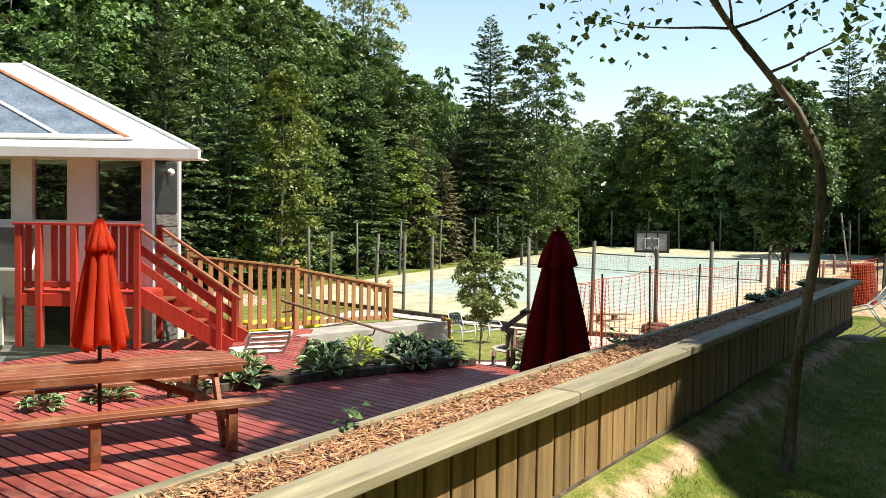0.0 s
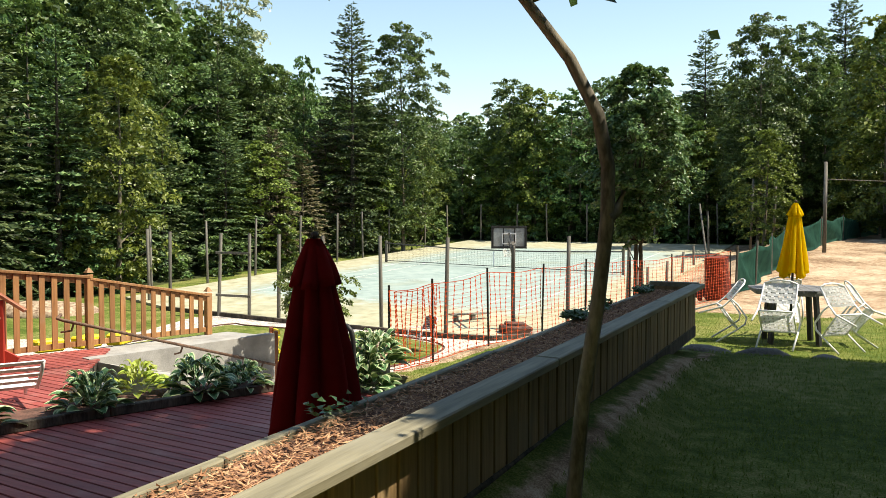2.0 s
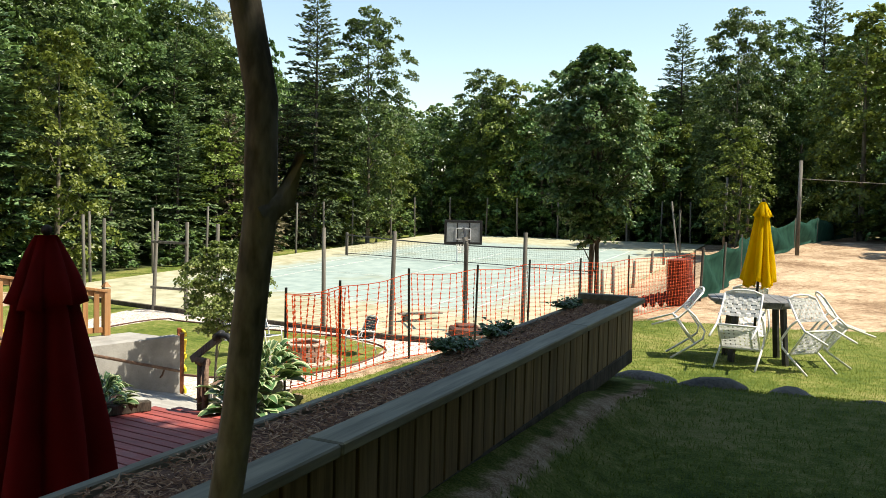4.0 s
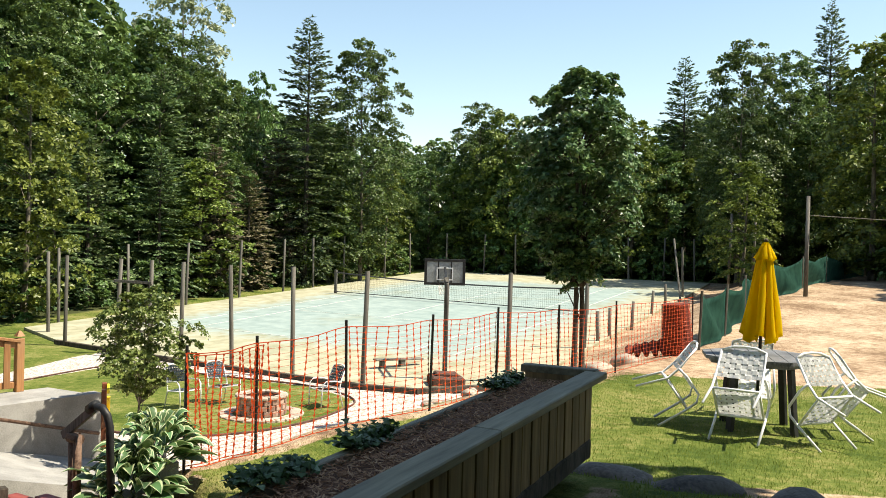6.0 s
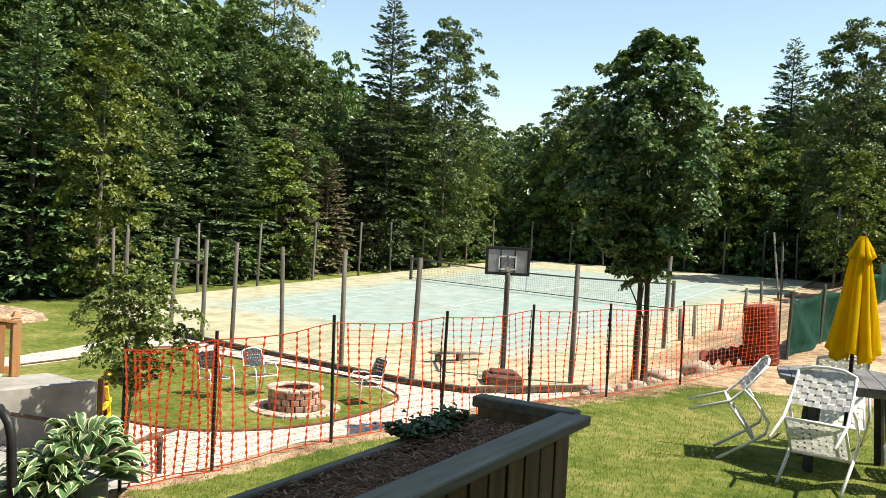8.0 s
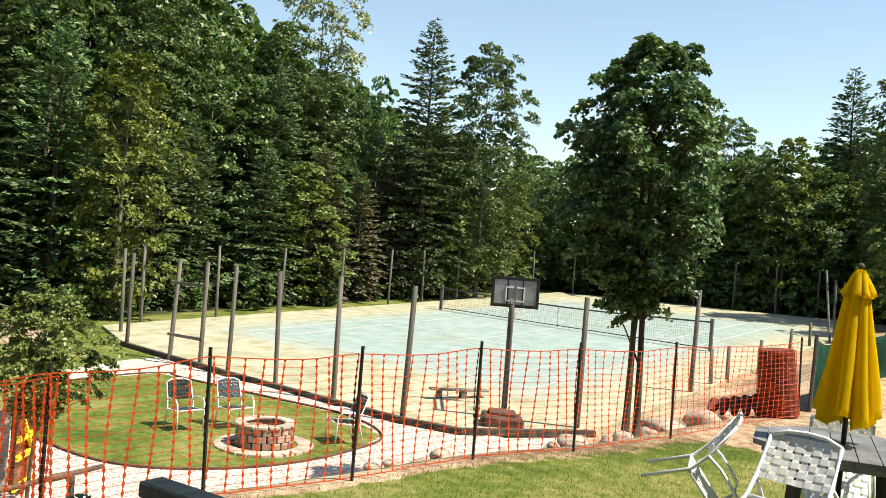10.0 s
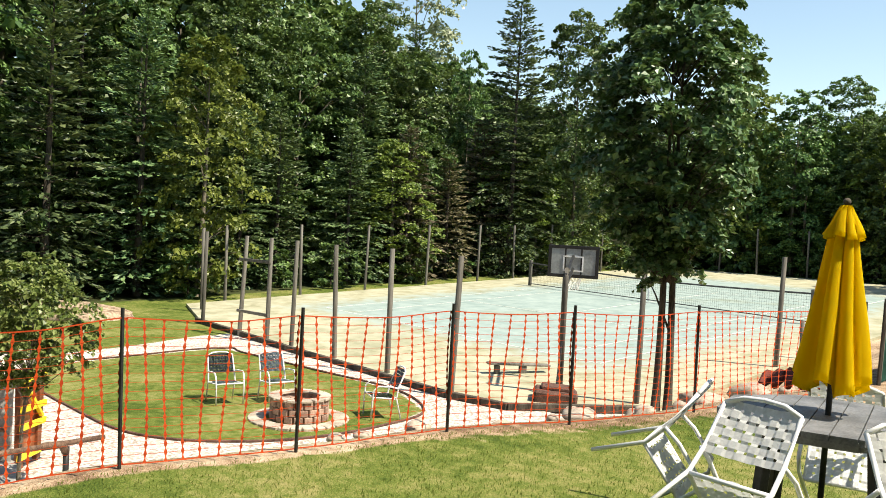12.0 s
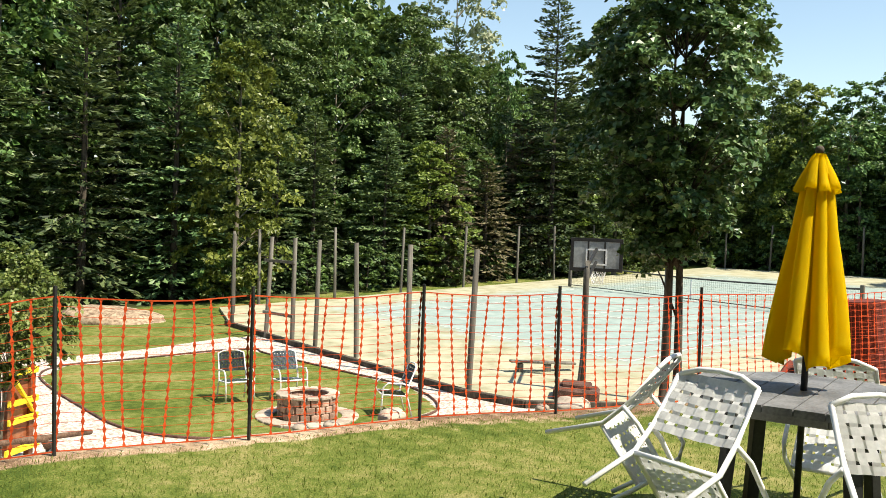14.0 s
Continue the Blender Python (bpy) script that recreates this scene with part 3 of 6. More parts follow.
def broadleaf(name, seed, tall, spread, bare, clumps, leaves, size, leaf_mat, bark_mat, label, trunk=0.14, lean=(0, 0), trunks=1, limbs=False, peak=0.45, pad=(0.17, 0.31), blunt=0.45):
    """Tapered trunk, limbs, and a crown of leafy pads set in uneven tiers with gaps between them."""
    rng = np.random.default_rng(seed)
    root = thing(name, label, "tree")
    bm = bmesh.new()
    stems = []
    for s in range(trunks):
        base = Vector((0.13 * s, 0.07 * s, -0.15))
        pts = [base + Vector((lean[0] * t * t + 0.05 * tall * 0.2 * math.sin(3 * t + seed + s), lean[1] * t * t + 0.04 * math.sin(4 * t + seed), t * tall * 0.9)) for t in np.linspace(0, 1, 9)]
        add_tube(bm, pts, [trunk * (1.25 if i == 0 else 1 - 0.88 * i / 8) for i in range(9)], 8)
        stems.append(pts)
    centres, normals, radii = [], [], []
    for i in range(clumps):
        t = (i + rng.random()) / clumps
        a = 2.39996 * i + rng.uniform(-0.5, 0.5)
        full = math.sin(math.pi * t ** (math.log(0.5) / math.log(peak)) * 0.97 + 0.06) ** blunt
        full *= 1 + 0.2 * math.sin(3 * a + seed + 5 * t) + 0.12 * math.sin(5 * a - 9 * t + seed)
        r = spread * full * math.sqrt(rng.uniform(0.12, 1.0))
        z = bare + (tall - bare) * t + rng.normal(0, 0.02) * tall
        f = min(1.0, max(0.0, z / tall))
        p = np.array([r * math.cos(a) + lean[0] * f * f, r * math.sin(a) + lean[1] * f * f, z])
        centres.append(p)
        normals.append((0.55 * math.cos(a) * r / spread + rng.normal(0, 0.22), 0.55 * math.sin(a) * r / spread + rng.normal(0, 0.22), 0.85))
        radii.append(spread * rng.uniform(*pad) * (0.75 if t > 0.85 else 1.0))
        if i % (3 if limbs else 8) == 0 and t < 0.93:
            stem = stems[i % trunks]
            j = min(7, max(1, int((z - 0.35 * r) / (tall * 0.9) * 8)))
            q = stem[j]
            mid = q.lerp(Vector(p), 0.55) + Vector((0, 0, 0.12 * r))
            thick = trunk * 0.3 * (1 - 0.6 * t)
            if limbs:
                part("limb", tube([q, mid, Vector(p)], [thick, thick * 0.6, thick * 0.2], 5), bark_mat, root, smooth=True)
            else:
                add_tube(bm, [q, mid, Vector(p)], [thick, thick * 0.6, thick * 0.2], 3)
    part("trunk", bm, bark_mat, root, smooth=True)
    cards("crown", *pads(rng, centres, normals, radii, leaves, size), leaf_mat, root)
    return root


def conifer(name, seed, tall, spread, leaf_mat, label, bare=0.08, dense=1.0, step=1.0):
    """Straight stem and tiers of flat drooping boughs with dark gaps between the tiers."""
    rng = np.random.default_rng(seed)
    root = thing(name, label, "tree")
    bm = bmesh.new()
    add_tube(bm, [(0, 0, -0.2), (0.03, 0, tall * 0.5), (0, 0.02, tall)], [0.17, 0.09, 0.012], 7)
    c, u, v = [], [], []
    z = tall * bare
    while z < tall * 0.985:
        t = z / tall
        reach = spread * (1 - t) ** 0.6 * (0.75 + 0.25 * min(1, t * 6)) + 0.1
        turn = rng.uniform(0, 6.3)
        count = 7 if t < 0.75 or step < 1 else 5
        for i in range(count):
            a = turn + 2 * math.pi * i / count + rng.uniform(-0.3, 0.3)
            L = reach * rng.uniform(0.55, 1.15)
            d = np.array([math.cos(a), math.sin(a), 0.0])
            side = np.array([-d[1], d[0], 0.0])
            foot = np.array([0, 0, z + rng.normal(0, 0.012) * tall])
            rise, droop = 0.12 + 0.55 * t, 0.42 - 0.25 * t
            end = foot + d * L + [0, 0, (rise - droop) * L]
            if i < 3 and t < 0.8:
                add_tube(bm, [tuple(foot), tuple(foot + d * L * 0.5 + [0, 0, (rise * 0.5 - droop * 0.25) * L]), tuple(end)], [0.025, 0.015, 0.006], 3, False)
            k = max(9, int(L * 19 * dense))
            f = rng.uniform(0.18, 1.03, k) ** 0.8
            half = 0.34 * L * np.sin(np.pi * np.clip(0.12 + 0.86 * f, 0, 1)) + 0.05
            g = rng.uniform(-1, 1, k)
            p = foot + d * (L * f)[:, None] + side * (half * g)[:, None] + np.array([0, 0, 1.0]) * ((rise * f - droop * f * f) * L - 0.16 * half * g * g + rng.normal(0, 0.03, k))[:, None]
            w = d * 0.8 + side * g[:, None] * 0.9 + np.array([0, 0, 1.0]) * (rise - 2 * droop * f)[:, None] * 0.7 + rng.normal(size=(k, 3)) * 0.2
            w /= np.linalg.norm(w, axis=1, keepdims=True)
            q = np.cross(w, np.array([0, 0, 1.0]) + d * 0.25 + rng.normal(size=(k, 3)) * 0.42)
            q /= np.linalg.norm(q, axis=1, keepdims=True)
            s = rng.uniform(0.2, 0.42, (k, 1)) * (0.6 + 0.4 * min(1, L / 1.5)) * (1.0 if step == 1 else 0.8)
            c.append(p)
            u.append(w * s)
            v.append(q * s * 0.24)
        z += rng.uniform(0.34, 0.52) * step * (tall / 12) * (1.0 if t < 0.7 else 0.75)
    part("trunk", bm, M["darkbark"], root, smooth=True)
    cards("crown", np.concatenate(c), np.concatenate(u), np.concatenate(v), leaf_mat, root)
    return root


def stand(x, y, scale=1.0, turn=0.0, tall=1.0, sink=0.1):
    return pose(x, y, float(height(x, y)) - sink, 0, 0, turn) @ Matrix.Diagonal((scale, scale, scale * tall, 1))


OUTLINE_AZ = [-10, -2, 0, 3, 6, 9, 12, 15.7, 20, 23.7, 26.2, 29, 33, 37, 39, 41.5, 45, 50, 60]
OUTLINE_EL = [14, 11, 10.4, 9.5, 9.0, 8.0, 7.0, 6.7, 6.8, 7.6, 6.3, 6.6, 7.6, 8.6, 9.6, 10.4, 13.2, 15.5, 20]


def plant_forest():
    rng = random.Random(11)
    edge = "at the edge of the woods"
    kinds = [
        conifer("spruce_tree", 1, 13.0, 3.3, M["needle"], f"tall dark green spruce {edge}", 0.03),
        conifer("spruce_tree", 2, 12.0, 2.7, M["needle"], f"tall dark green spruce {edge}", 0.05),
        broadleaf("broadleaf_tree", 3, 11.0, 2.9, 0.8, 150, 66, 0.19, M["leaf"], M["bark"], f"green broadleaf tree {edge}"),
        broadleaf("broadleaf_tree", 4, 10.0, 2.6, 0.6, 140, 66, 0.185, M["leaf"], M["bark"], f"green broadleaf tree {edge}", peak=0.36),
        broadleaf("broadleaf_tree", 5, 9.0, 2.5, 0.5, 140, 62, 0.185, M["brightleaf"], M["bark"], "bright yellow-green broadleaf tree in the woods", peak=0.36),
        conifer("dry_spruce_tree", 6, 8.0, 1.9, M["drybrush"], "brownish half-dry spruce beside the court", 0.05, 0.75),
        broadleaf("shrub", 7, 3.0, 1.5, 0.15, 34, 34, 0.24, M["leaf"], M["darkbark"], f"leafy green undergrowth {edge}", 0.05),
        broadleaf("broadleaf_tree", 8, 11.0, 3.4, 0.8, 90, 32, 0.38, M["leaf"], M["bark"], "green broadleaf tree of the deep woods and the unseen skylight screen", peak=0.4),
        broadleaf("aspen_tree", 9, 12.0, 3.0, 5.0, 90, 60, 0.2, M["paleleaf"], M["bark"], "pale grey-green aspen rising above the woods", peak=0.55),
        broadleaf("broadleaf_tree", 14, 15.0, 3.2, 1.5, 310, 76, 0.185, M["leaf"], M["bark"], "tall full-crowned broadleaf tree standing above the woods", peak=0.5, pad=(0.18, 0.31), blunt=0.4),
        conifer("spruce_tree", 12, 15.0, 2.9, M["needle"], "tall pointed spruce standing above the woods", 0.05, 1.25, 0.55),
    ]
    places = []

    def belt(x0, y0, x1, y1, step, low, high, mix):
        n = max(1, int(math.hypot(x1 - x0, y1 - y0) / step))
        for i in range(n + 1):
            t = (i + rng.uniform(-0.3, 0.3)) / max(1, n)
            places.append((x0 + (x1 - x0) * t + rng.uniform(-0.9, 0.9), y0 + (y1 - y0) * t + rng.uniform(-0.9, 0.9), rng.uniform(low, high), rng.choice(mix)))

    belt(-30.5, 10, -29.5, 27, 2.6, 9.0, 12.0, [0, 1, 0])
    belt(-29.4, 29.5, -28.6, 60, 2.5, 6.5, 11.0, [0, 1, 2, 4, 3, 4, 2, 1])
    belt(-33.5, 8, -32.0, 64, 2.9, 11.0, 15.0, [0, 1, 2, 0, 3])
    belt(-38.0, 4, -36.0, 68, 4.2, 16.0, 20.0, [7])
    belt(-42.0, 2, -40.5, 72, 3.4, 19.0, 23.0, [7])
    belt(-45.0, 0, -43.5, 74, 3.2, 16.0, 21.0, [7])
    belt(-36.5, 6, -35.0, 64, 2.6, 6.0, 8.5, [6])
    belt(-30.0, 72.5, 14.0, 72.5, 2.3, 6.0, 8.5, [6])
    belt(9.0, 60.0, 16.0, 40.0, 2.4, 5.0, 7.0, [6])
    belt(-40.0, 80.5, 26, 80.5, 3.6, 16.0, 22.0, [7])
    # kind 4 doubled: its bright leaf colour stands for far sun and haze
    belt(-28.0, 64, 14, 64.5, 2.4, 7.5, 11.0, [4, 3, 4, 2])
    belt(-32.0, 68.5, 20, 69.5, 3.0, 11.0, 14.0, [7])
    belt(-36.0, 75, 24, 76, 5.6, 14.0, 20.0, [7])
    belt(-1.5, 62.0, 7.0, 57.0, 2.6, 9.0, 12.0, [1, 2, 3, 2])
    belt(3.5, 52.0, 9.0, 34.0, 3.0, 7.0, 10.0, [2, 3, 4])
    belt(8.0, 58.0, 14.0, 24.0, 3.4, 12.0, 16.0, [7])
    # next nine belts are out of view, added to block skylight on the lawn
    belt(9.4, -3.0, 9.4, 5.5, 2.4, 12.0, 14.0, [2, 3])
    belt(8.8, 7.5, 8.8, 12.0, 2.3, 12.0, 14.0, [2, 3])
    belt(7.5, -4.0, 8.0, 14.0, 2.4, 3.0, 4.5, [6])
    belt(4.4, -3.5, 4.4, 8.8, 1.7, 4.0, 5.0, [6])
    belt(-30.0, -12.0, 16.0, -13.0, 4.5, 10.0, 14.0, [2, 3, 0])
    belt(8.0, -9.0, 8.0, -3.0, 3.2, 10.0, 13.0, [2, 3])
    belt(9.5, 9.5, 9.5, 14.0, 3.2, 12.0, 15.0, [2, 3])
    belt(15.0, -10.0, 15.0, 20.0, 4.5, 13.0, 17.0, [2, 0])
    belt(-9.0, -5.5, 7.0, -6.0, 2.3, 16.0, 19.0, [2, 3])
    belt(-27.8, 29, -27.2, 60, 3.2, 1.2, 2.6, [6])
    belt(-26.0, 62.5, 3, 62.0, 1.7, 1.8, 3.4, [6])
    belt(3.0, 56.0, 6.5, 34.0, 2.0, 2.0, 4.0, [6])
    belt(-32.0, 9, -31.0, 60, 3.0, 3.0, 5.0, [6])
    belt(-28.0, 66.0, 8, 66.0, 2.0, 3.0, 5.0, [6])
    tall = [max(v.co.z for ob in k.children for v in ob.data.vertices) for k in kinds]
    used = set()
    # single trees that stand out: place, height, crown radius, kind
    single = [(-27.4, 47.3, 15.4, 3.3, 10), (-25.7, 50.6, 14.6, 3.2, 9), (-31.4, 48.1, 12.6, 1.7, 3), (-47.0, 59.0, 23.0, 5.2, 8), (-39.0, 51.5, 15.0, 3.2, 10),
              (-27.3, 28.6, 9.9, 2.6, 4), (-28.3, 40.4, 7.6, 1.9, 5), (-28.7, 46.4, 8.6, 2.1, 5), (-28.2, 43.2, 6.4, 1.8, 5), (-26.9, 49.0, 7.2, 2.2, 4),
              (-12.0, 62.8, 10.6, 2.8, 4), (-9.4, 66.0, 15.0, 3.2, 10), (-5.0, 58.6, 14.4, 3.2, 9), (-2.6, 62.0, 13.6, 3.0, 9), (1.7, 51.0, 11.6, 3.4, 4), (-0.4, 68.6, 17.8, 3.0, 10),
              (-4.1, 52.6, 6.6, 2.2, 4), (-18.5, 63.6, 11.4, 3.2, 3), (-21.2, 63.4, 11.6, 3.2, 4), (-16.4, 66.0, 12.2, 3.0, 9), (-15.0, 64.0, 9.6, 2.8, 1), (-23.6, 64.5, 12.4, 3.0, 9), (-33.5, 34.0, 14.5, 3.4, 9), (-34.0, 43.0, 14.5, 3.4, 9)]
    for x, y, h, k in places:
        # the unseen screening belts take the coarse kind
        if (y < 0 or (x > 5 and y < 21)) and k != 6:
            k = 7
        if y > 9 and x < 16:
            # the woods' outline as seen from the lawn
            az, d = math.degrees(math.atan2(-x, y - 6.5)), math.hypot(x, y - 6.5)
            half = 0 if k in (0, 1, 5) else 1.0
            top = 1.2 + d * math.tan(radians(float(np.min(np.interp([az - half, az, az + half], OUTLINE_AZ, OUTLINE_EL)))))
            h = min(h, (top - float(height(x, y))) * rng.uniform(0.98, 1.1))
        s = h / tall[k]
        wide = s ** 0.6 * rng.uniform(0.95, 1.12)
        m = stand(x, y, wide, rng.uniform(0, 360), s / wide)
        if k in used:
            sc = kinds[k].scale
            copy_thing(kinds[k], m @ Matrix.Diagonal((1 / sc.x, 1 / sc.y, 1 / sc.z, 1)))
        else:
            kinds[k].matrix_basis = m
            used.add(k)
    wide = [3.2, 2.7, 3.1, 2.8, 2.7, 1.9, 1.6, 3.6, 3.2, 3.6, 3.0]
    for i, (x, y, h, r, k) in enumerate(single):
        m = stand(x, y, r / wide[k], 67.0 * i, h / tall[k] * wide[k] / r)
        if k in used:
            sc = kinds[k].scale
            copy_thing(kinds[k], m @ Matrix.Diagonal((1 / sc.x, 1 / sc.y, 1 / sc.z, 1)))
        else:
            kinds[k].matrix_basis = m
            used.add(k)


plant_forest()


# ---- terrace planter ----
def build_planter():
    root = thing("planter", "long tan board planter with a grey cap, filled with bark mulch", "planter")
    y0, y1, x = -3.0, 11.12, -1.47
    part("core", box((0.06, y1 - y0, 0.42), pose(x - 0.045, (y0 + y1) / 2, 0.27)), M["darkbark"], root, "dark backing timber")
    w = 0.152
    shared = mesh_of("face_board", box((0.022, w - 0.017, 0.39), None, 0.003), M["tan"])
    y = y0 + w / 2
    rng = random.Random(3)
    while y < y1:
        ob = new("face_board", shared)
        ob.parent = root
        ob.matrix_basis = pose(x + rng.uniform(-0.003, 0.003), y, 0.285 + rng.uniform(-0.005, 0.003), rng.uniform(-0.4, 0.4))
        y += w
    yy = y0
    while yy < y1:
        e = min(yy + 3.05, y1 + 0.02)
        part("cap_board", box((0.135, e - yy - 0.006, 0.042), pose(-1.43 + rng.uniform(-0.004, 0.004), (yy + e) / 2, 0.503 + rng.uniform(-0.003, 0.003), 0, 1.5), 0.006), M["cap"], root)
        yy = e
    part("end_board", box((0.44, 0.045, 0.56), pose(-1.68, y1 + 0.0, 0.245), 0.005), M["tan"], root)
    part("end_cap", box((0.5, 0.09, 0.05), pose(-1.68, y1 + 0.02, 0.51), 0.006), M["cap"], root)
    yy = y0
    while yy < y1 - 0.1:
        e = min(yy + 2.4, y1 - 0.03)
        part("back_board", box((0.045, e - yy - 0.008, 0.16), pose(-1.9 + rng.uniform(-0.012, 0.012), (yy + e) / 2, 0.378), 0.006), M["cap"], root)
        yy = e
    part("retaining_wall", box((0.12, y1 - y0, 1.8), pose(-1.82, (y0 + y1) / 2, -0.62)), M["tan"], root)
    # dark strip put in for the shaded undercut below the face boards
    part("foot_timber", box((0.1, y1 - y0, 0.12), pose(-1.5, (y0 + y1) / 2, 0.035), 0.01), M["darkbark"], root, "dark strip standing for the shaded gap under the boards")
    bm = bmesh.new()
    rows = []
    for yv in np.arange(y0, y1 - 0.02, 0.12):
        rows.append([bm.verts.new((xv, yv, 0.425 + 0.035 * noise.noise((xv * 6, yv * 2.5, 0)))) for xv in np.linspace(-1.875, -1.5, 7)])
    for r, q in zip(rows, rows[1:]):
        for a in range(6):
            bm.faces.new((r[a], r[a + 1], q[a + 1], q[a]))
    part("mulch_bed", bm, M["mulch"], root, "reddish bark mulch", True)


def scatter_chips():
    rng = np.random.default_rng(9)
    k = 17000
    c = np.stack([rng.uniform(-1.87, -1.5, k), rng.uniform(0.5, 11.05, k), np.full(k, 0.44) + rng.uniform(0, 0.025, k)], 1)
    a = rng.uniform(0, 6.283, k)
    u = np.stack([np.cos(a), np.sin(a), rng.normal(0, 0.25, k)], 1) * rng.uniform(0.018, 0.055, (k, 1))
    v = np.cross(u, [0, 0, 1.0])
    v = v / np.linalg.norm(v, axis=1, keepdims=True) * rng.uniform(0.002, 0.006, (k, 1))
    tagged(cards("mulch_chips", c, u, v, M["chip"]), "loose reddish wood chips on the planter", "mulch", kind="stuff")


build_planter()
scatter_chips()


# ---- deck ----
DECK_Z = -1.015


def build_deck():
    """Diagonal red boards on a frame."""
    root = thing("deck", "worn red-stained wooden deck below the planter", "deck", kind="structure")
    poly = [(-1.88, -3.0), (-1.88, 11.4), (-5.0, 11.4), (-6.6, 11.2), (-7.9, 8.9), (-8.9, 9.6), (-11.2, 12.6), (-12.0, 11.0), (-12.4, -3.0)]
    ang = radians(-8)
    d, s = Vector((math.cos(ang), math.sin(ang))), Vector((-math.sin(ang), math.cos(ang)))
    w = 0.142
    for i in range(-20, 130):
        off = i * w
        hits = []
        for (ax, ay), (bx, by) in zip(poly, poly[1:] + poly[:1]):
            fa, fb = Vector((ax, ay)).dot(s) - off, Vector((bx, by)).dot(s) - off
            if (fa > 0) != (fb > 0):
                t = fa / (fa - fb)
                hits.append(Vector((ax + (bx - ax) * t, ay + (by - ay) * t)).dot(d))
        hits.sort()
        for a, b in zip(hits[::2], hits[1::2]):
            if b - a < 0.1:
                continue
            p, q = d * a + s * off, d * b + s * off
            part("deck_board", bar((p.x, p.y, DECK_Z - 0.019), (q.x, q.y, DECK_Z - 0.019), w - 0.021, 0.038, 0.004), M["deck"], root)
    bm = bmesh.new()
    bm.faces.new([bm.verts.new((x, y, DECK_Z - 0.06)) for x, y in poly])
    r = bmesh.ops.extrude_face_region(bm, geom=bm.faces[:])
    for e in r["geom"]:
        if isinstance(e, bmesh.types.BMVert):
            e.co.z -= 0.14
    bmesh.ops.recalc_face_normals(bm, faces=bm.faces)
    part("deck_frame", bm, M["darkbark"], root, "dark joists under the boards")


build_deck()


# ---- umbrellas ----
def umbrella(name, label, material, m, low, high, wide, pole_foot, flap=0.24, folds=8, seed=0, tie=None):
    """A closed market umbrella: folded canopy with deep pleats, a vent flap, a pole and a finial."""
    root = thing(name, label, "umbrella", m)
    part("pole", tube([(0, 0, pole_foot), (0, 0, high - 0.02)], 0.019, 10), M["blackmetal"] if "yellow" in name else M["darkbark"], root, smooth=True)
    rng = random.Random(seed)
    ph = [rng.uniform(-0.25, 0.25) for _ in range(folds)]

    def skin(z0, z1, r0, r1, deep0, deep1, rows, ragged, thick=0.004):
        bm = bmesh.new()
        n = folds * 10
        rings = []
        for j in range(rows + 1):
            t = j / rows
            ring = []
            for i in range(n):
                a = 2 * math.pi * i / n
                f = (a / (2 * math.pi) * folds) % folds
                k = int(f)
                fold = abs(math.sin(math.pi * (f - k))) ** 0.6
                r = (r0 + (r1 - r0) * t ** 0.9) * (1 - (deep0 + (deep1 - deep0) * t) * (1 - fold) * (1 + 0.3 * ph[k]))
                r *= 1 + 0.05 * math.sin(5 * t + 2.1 * k + seed)
                aa = a + 0.24 * t * math.sin(2.2 * k + seed) * (1 - fold)
                z = z0 + (z1 - z0) * t - ragged * t * (0.5 + 0.5 * math.sin(3 * k + seed)) - ragged * 0.8 * t * (1 - fold)
                ring.append(bm.verts.new((r * math.cos(aa), r * math.sin(aa), z)))
            rings.append(ring)
        for p, q in zip(rings, rings[1:]):
            for i in range(n):
                bm.faces.new((p[i], p[(i + 1) % n], q[(i + 1) % n], q[i]))
        bmesh.ops.solidify(bm, geom=bm.faces[:], thickness=thick)
        bmesh.ops.recalc_face_normals(bm, faces=bm.faces)
        return bm

    canopy = part("canopy", skin(high - flap * 0.55, low, wide * 0.3, wide, 0.3, 0.5, 16, 0.07), material, root, smooth=True)
    part("vent_flap", skin(high - 0.01, high - flap, wide * 0.14, wide * 0.54, 0.1, 0.3, 5, 0.02), material, canopy, smooth=True)
    bm = bmesh.new()
    bmesh.ops.create_uvsphere(bm, u_segments=10, v_segments=6, radius=0.025, matrix=pose(0, 0, high + 0.012))
    part("finial", bm, M["darkbark"], root, smooth=True)
    return root


umbrella("yellow_umbrella", "closed bright yellow canvas umbrella standing through the grey table", M["yellow"],
         pose(-0.82, 16.55, 0, 1.0, 1.2, 20), 0.33, 1.42, 0.24, -0.68, 0.2, 8, 2)
umbrella("dark_red_umbrella", "closed dark red canvas umbrella on the deck beside the planter", M["darkred"],
         pose(-3.15, 6.63, 0, 0, 0, 10), -0.15, 1.1, 0.335, DECK_Z, 0.3, 7, 5)
umbrella("red_umbrella", "closed bright red canvas umbrella standing through the picnic table", M["redcloth"],
         pose(-7.38, 5.22, 0, 0, 0, 0), -0.06, 1.13, 0.28, DECK_Z, 0.3, 8, 8)


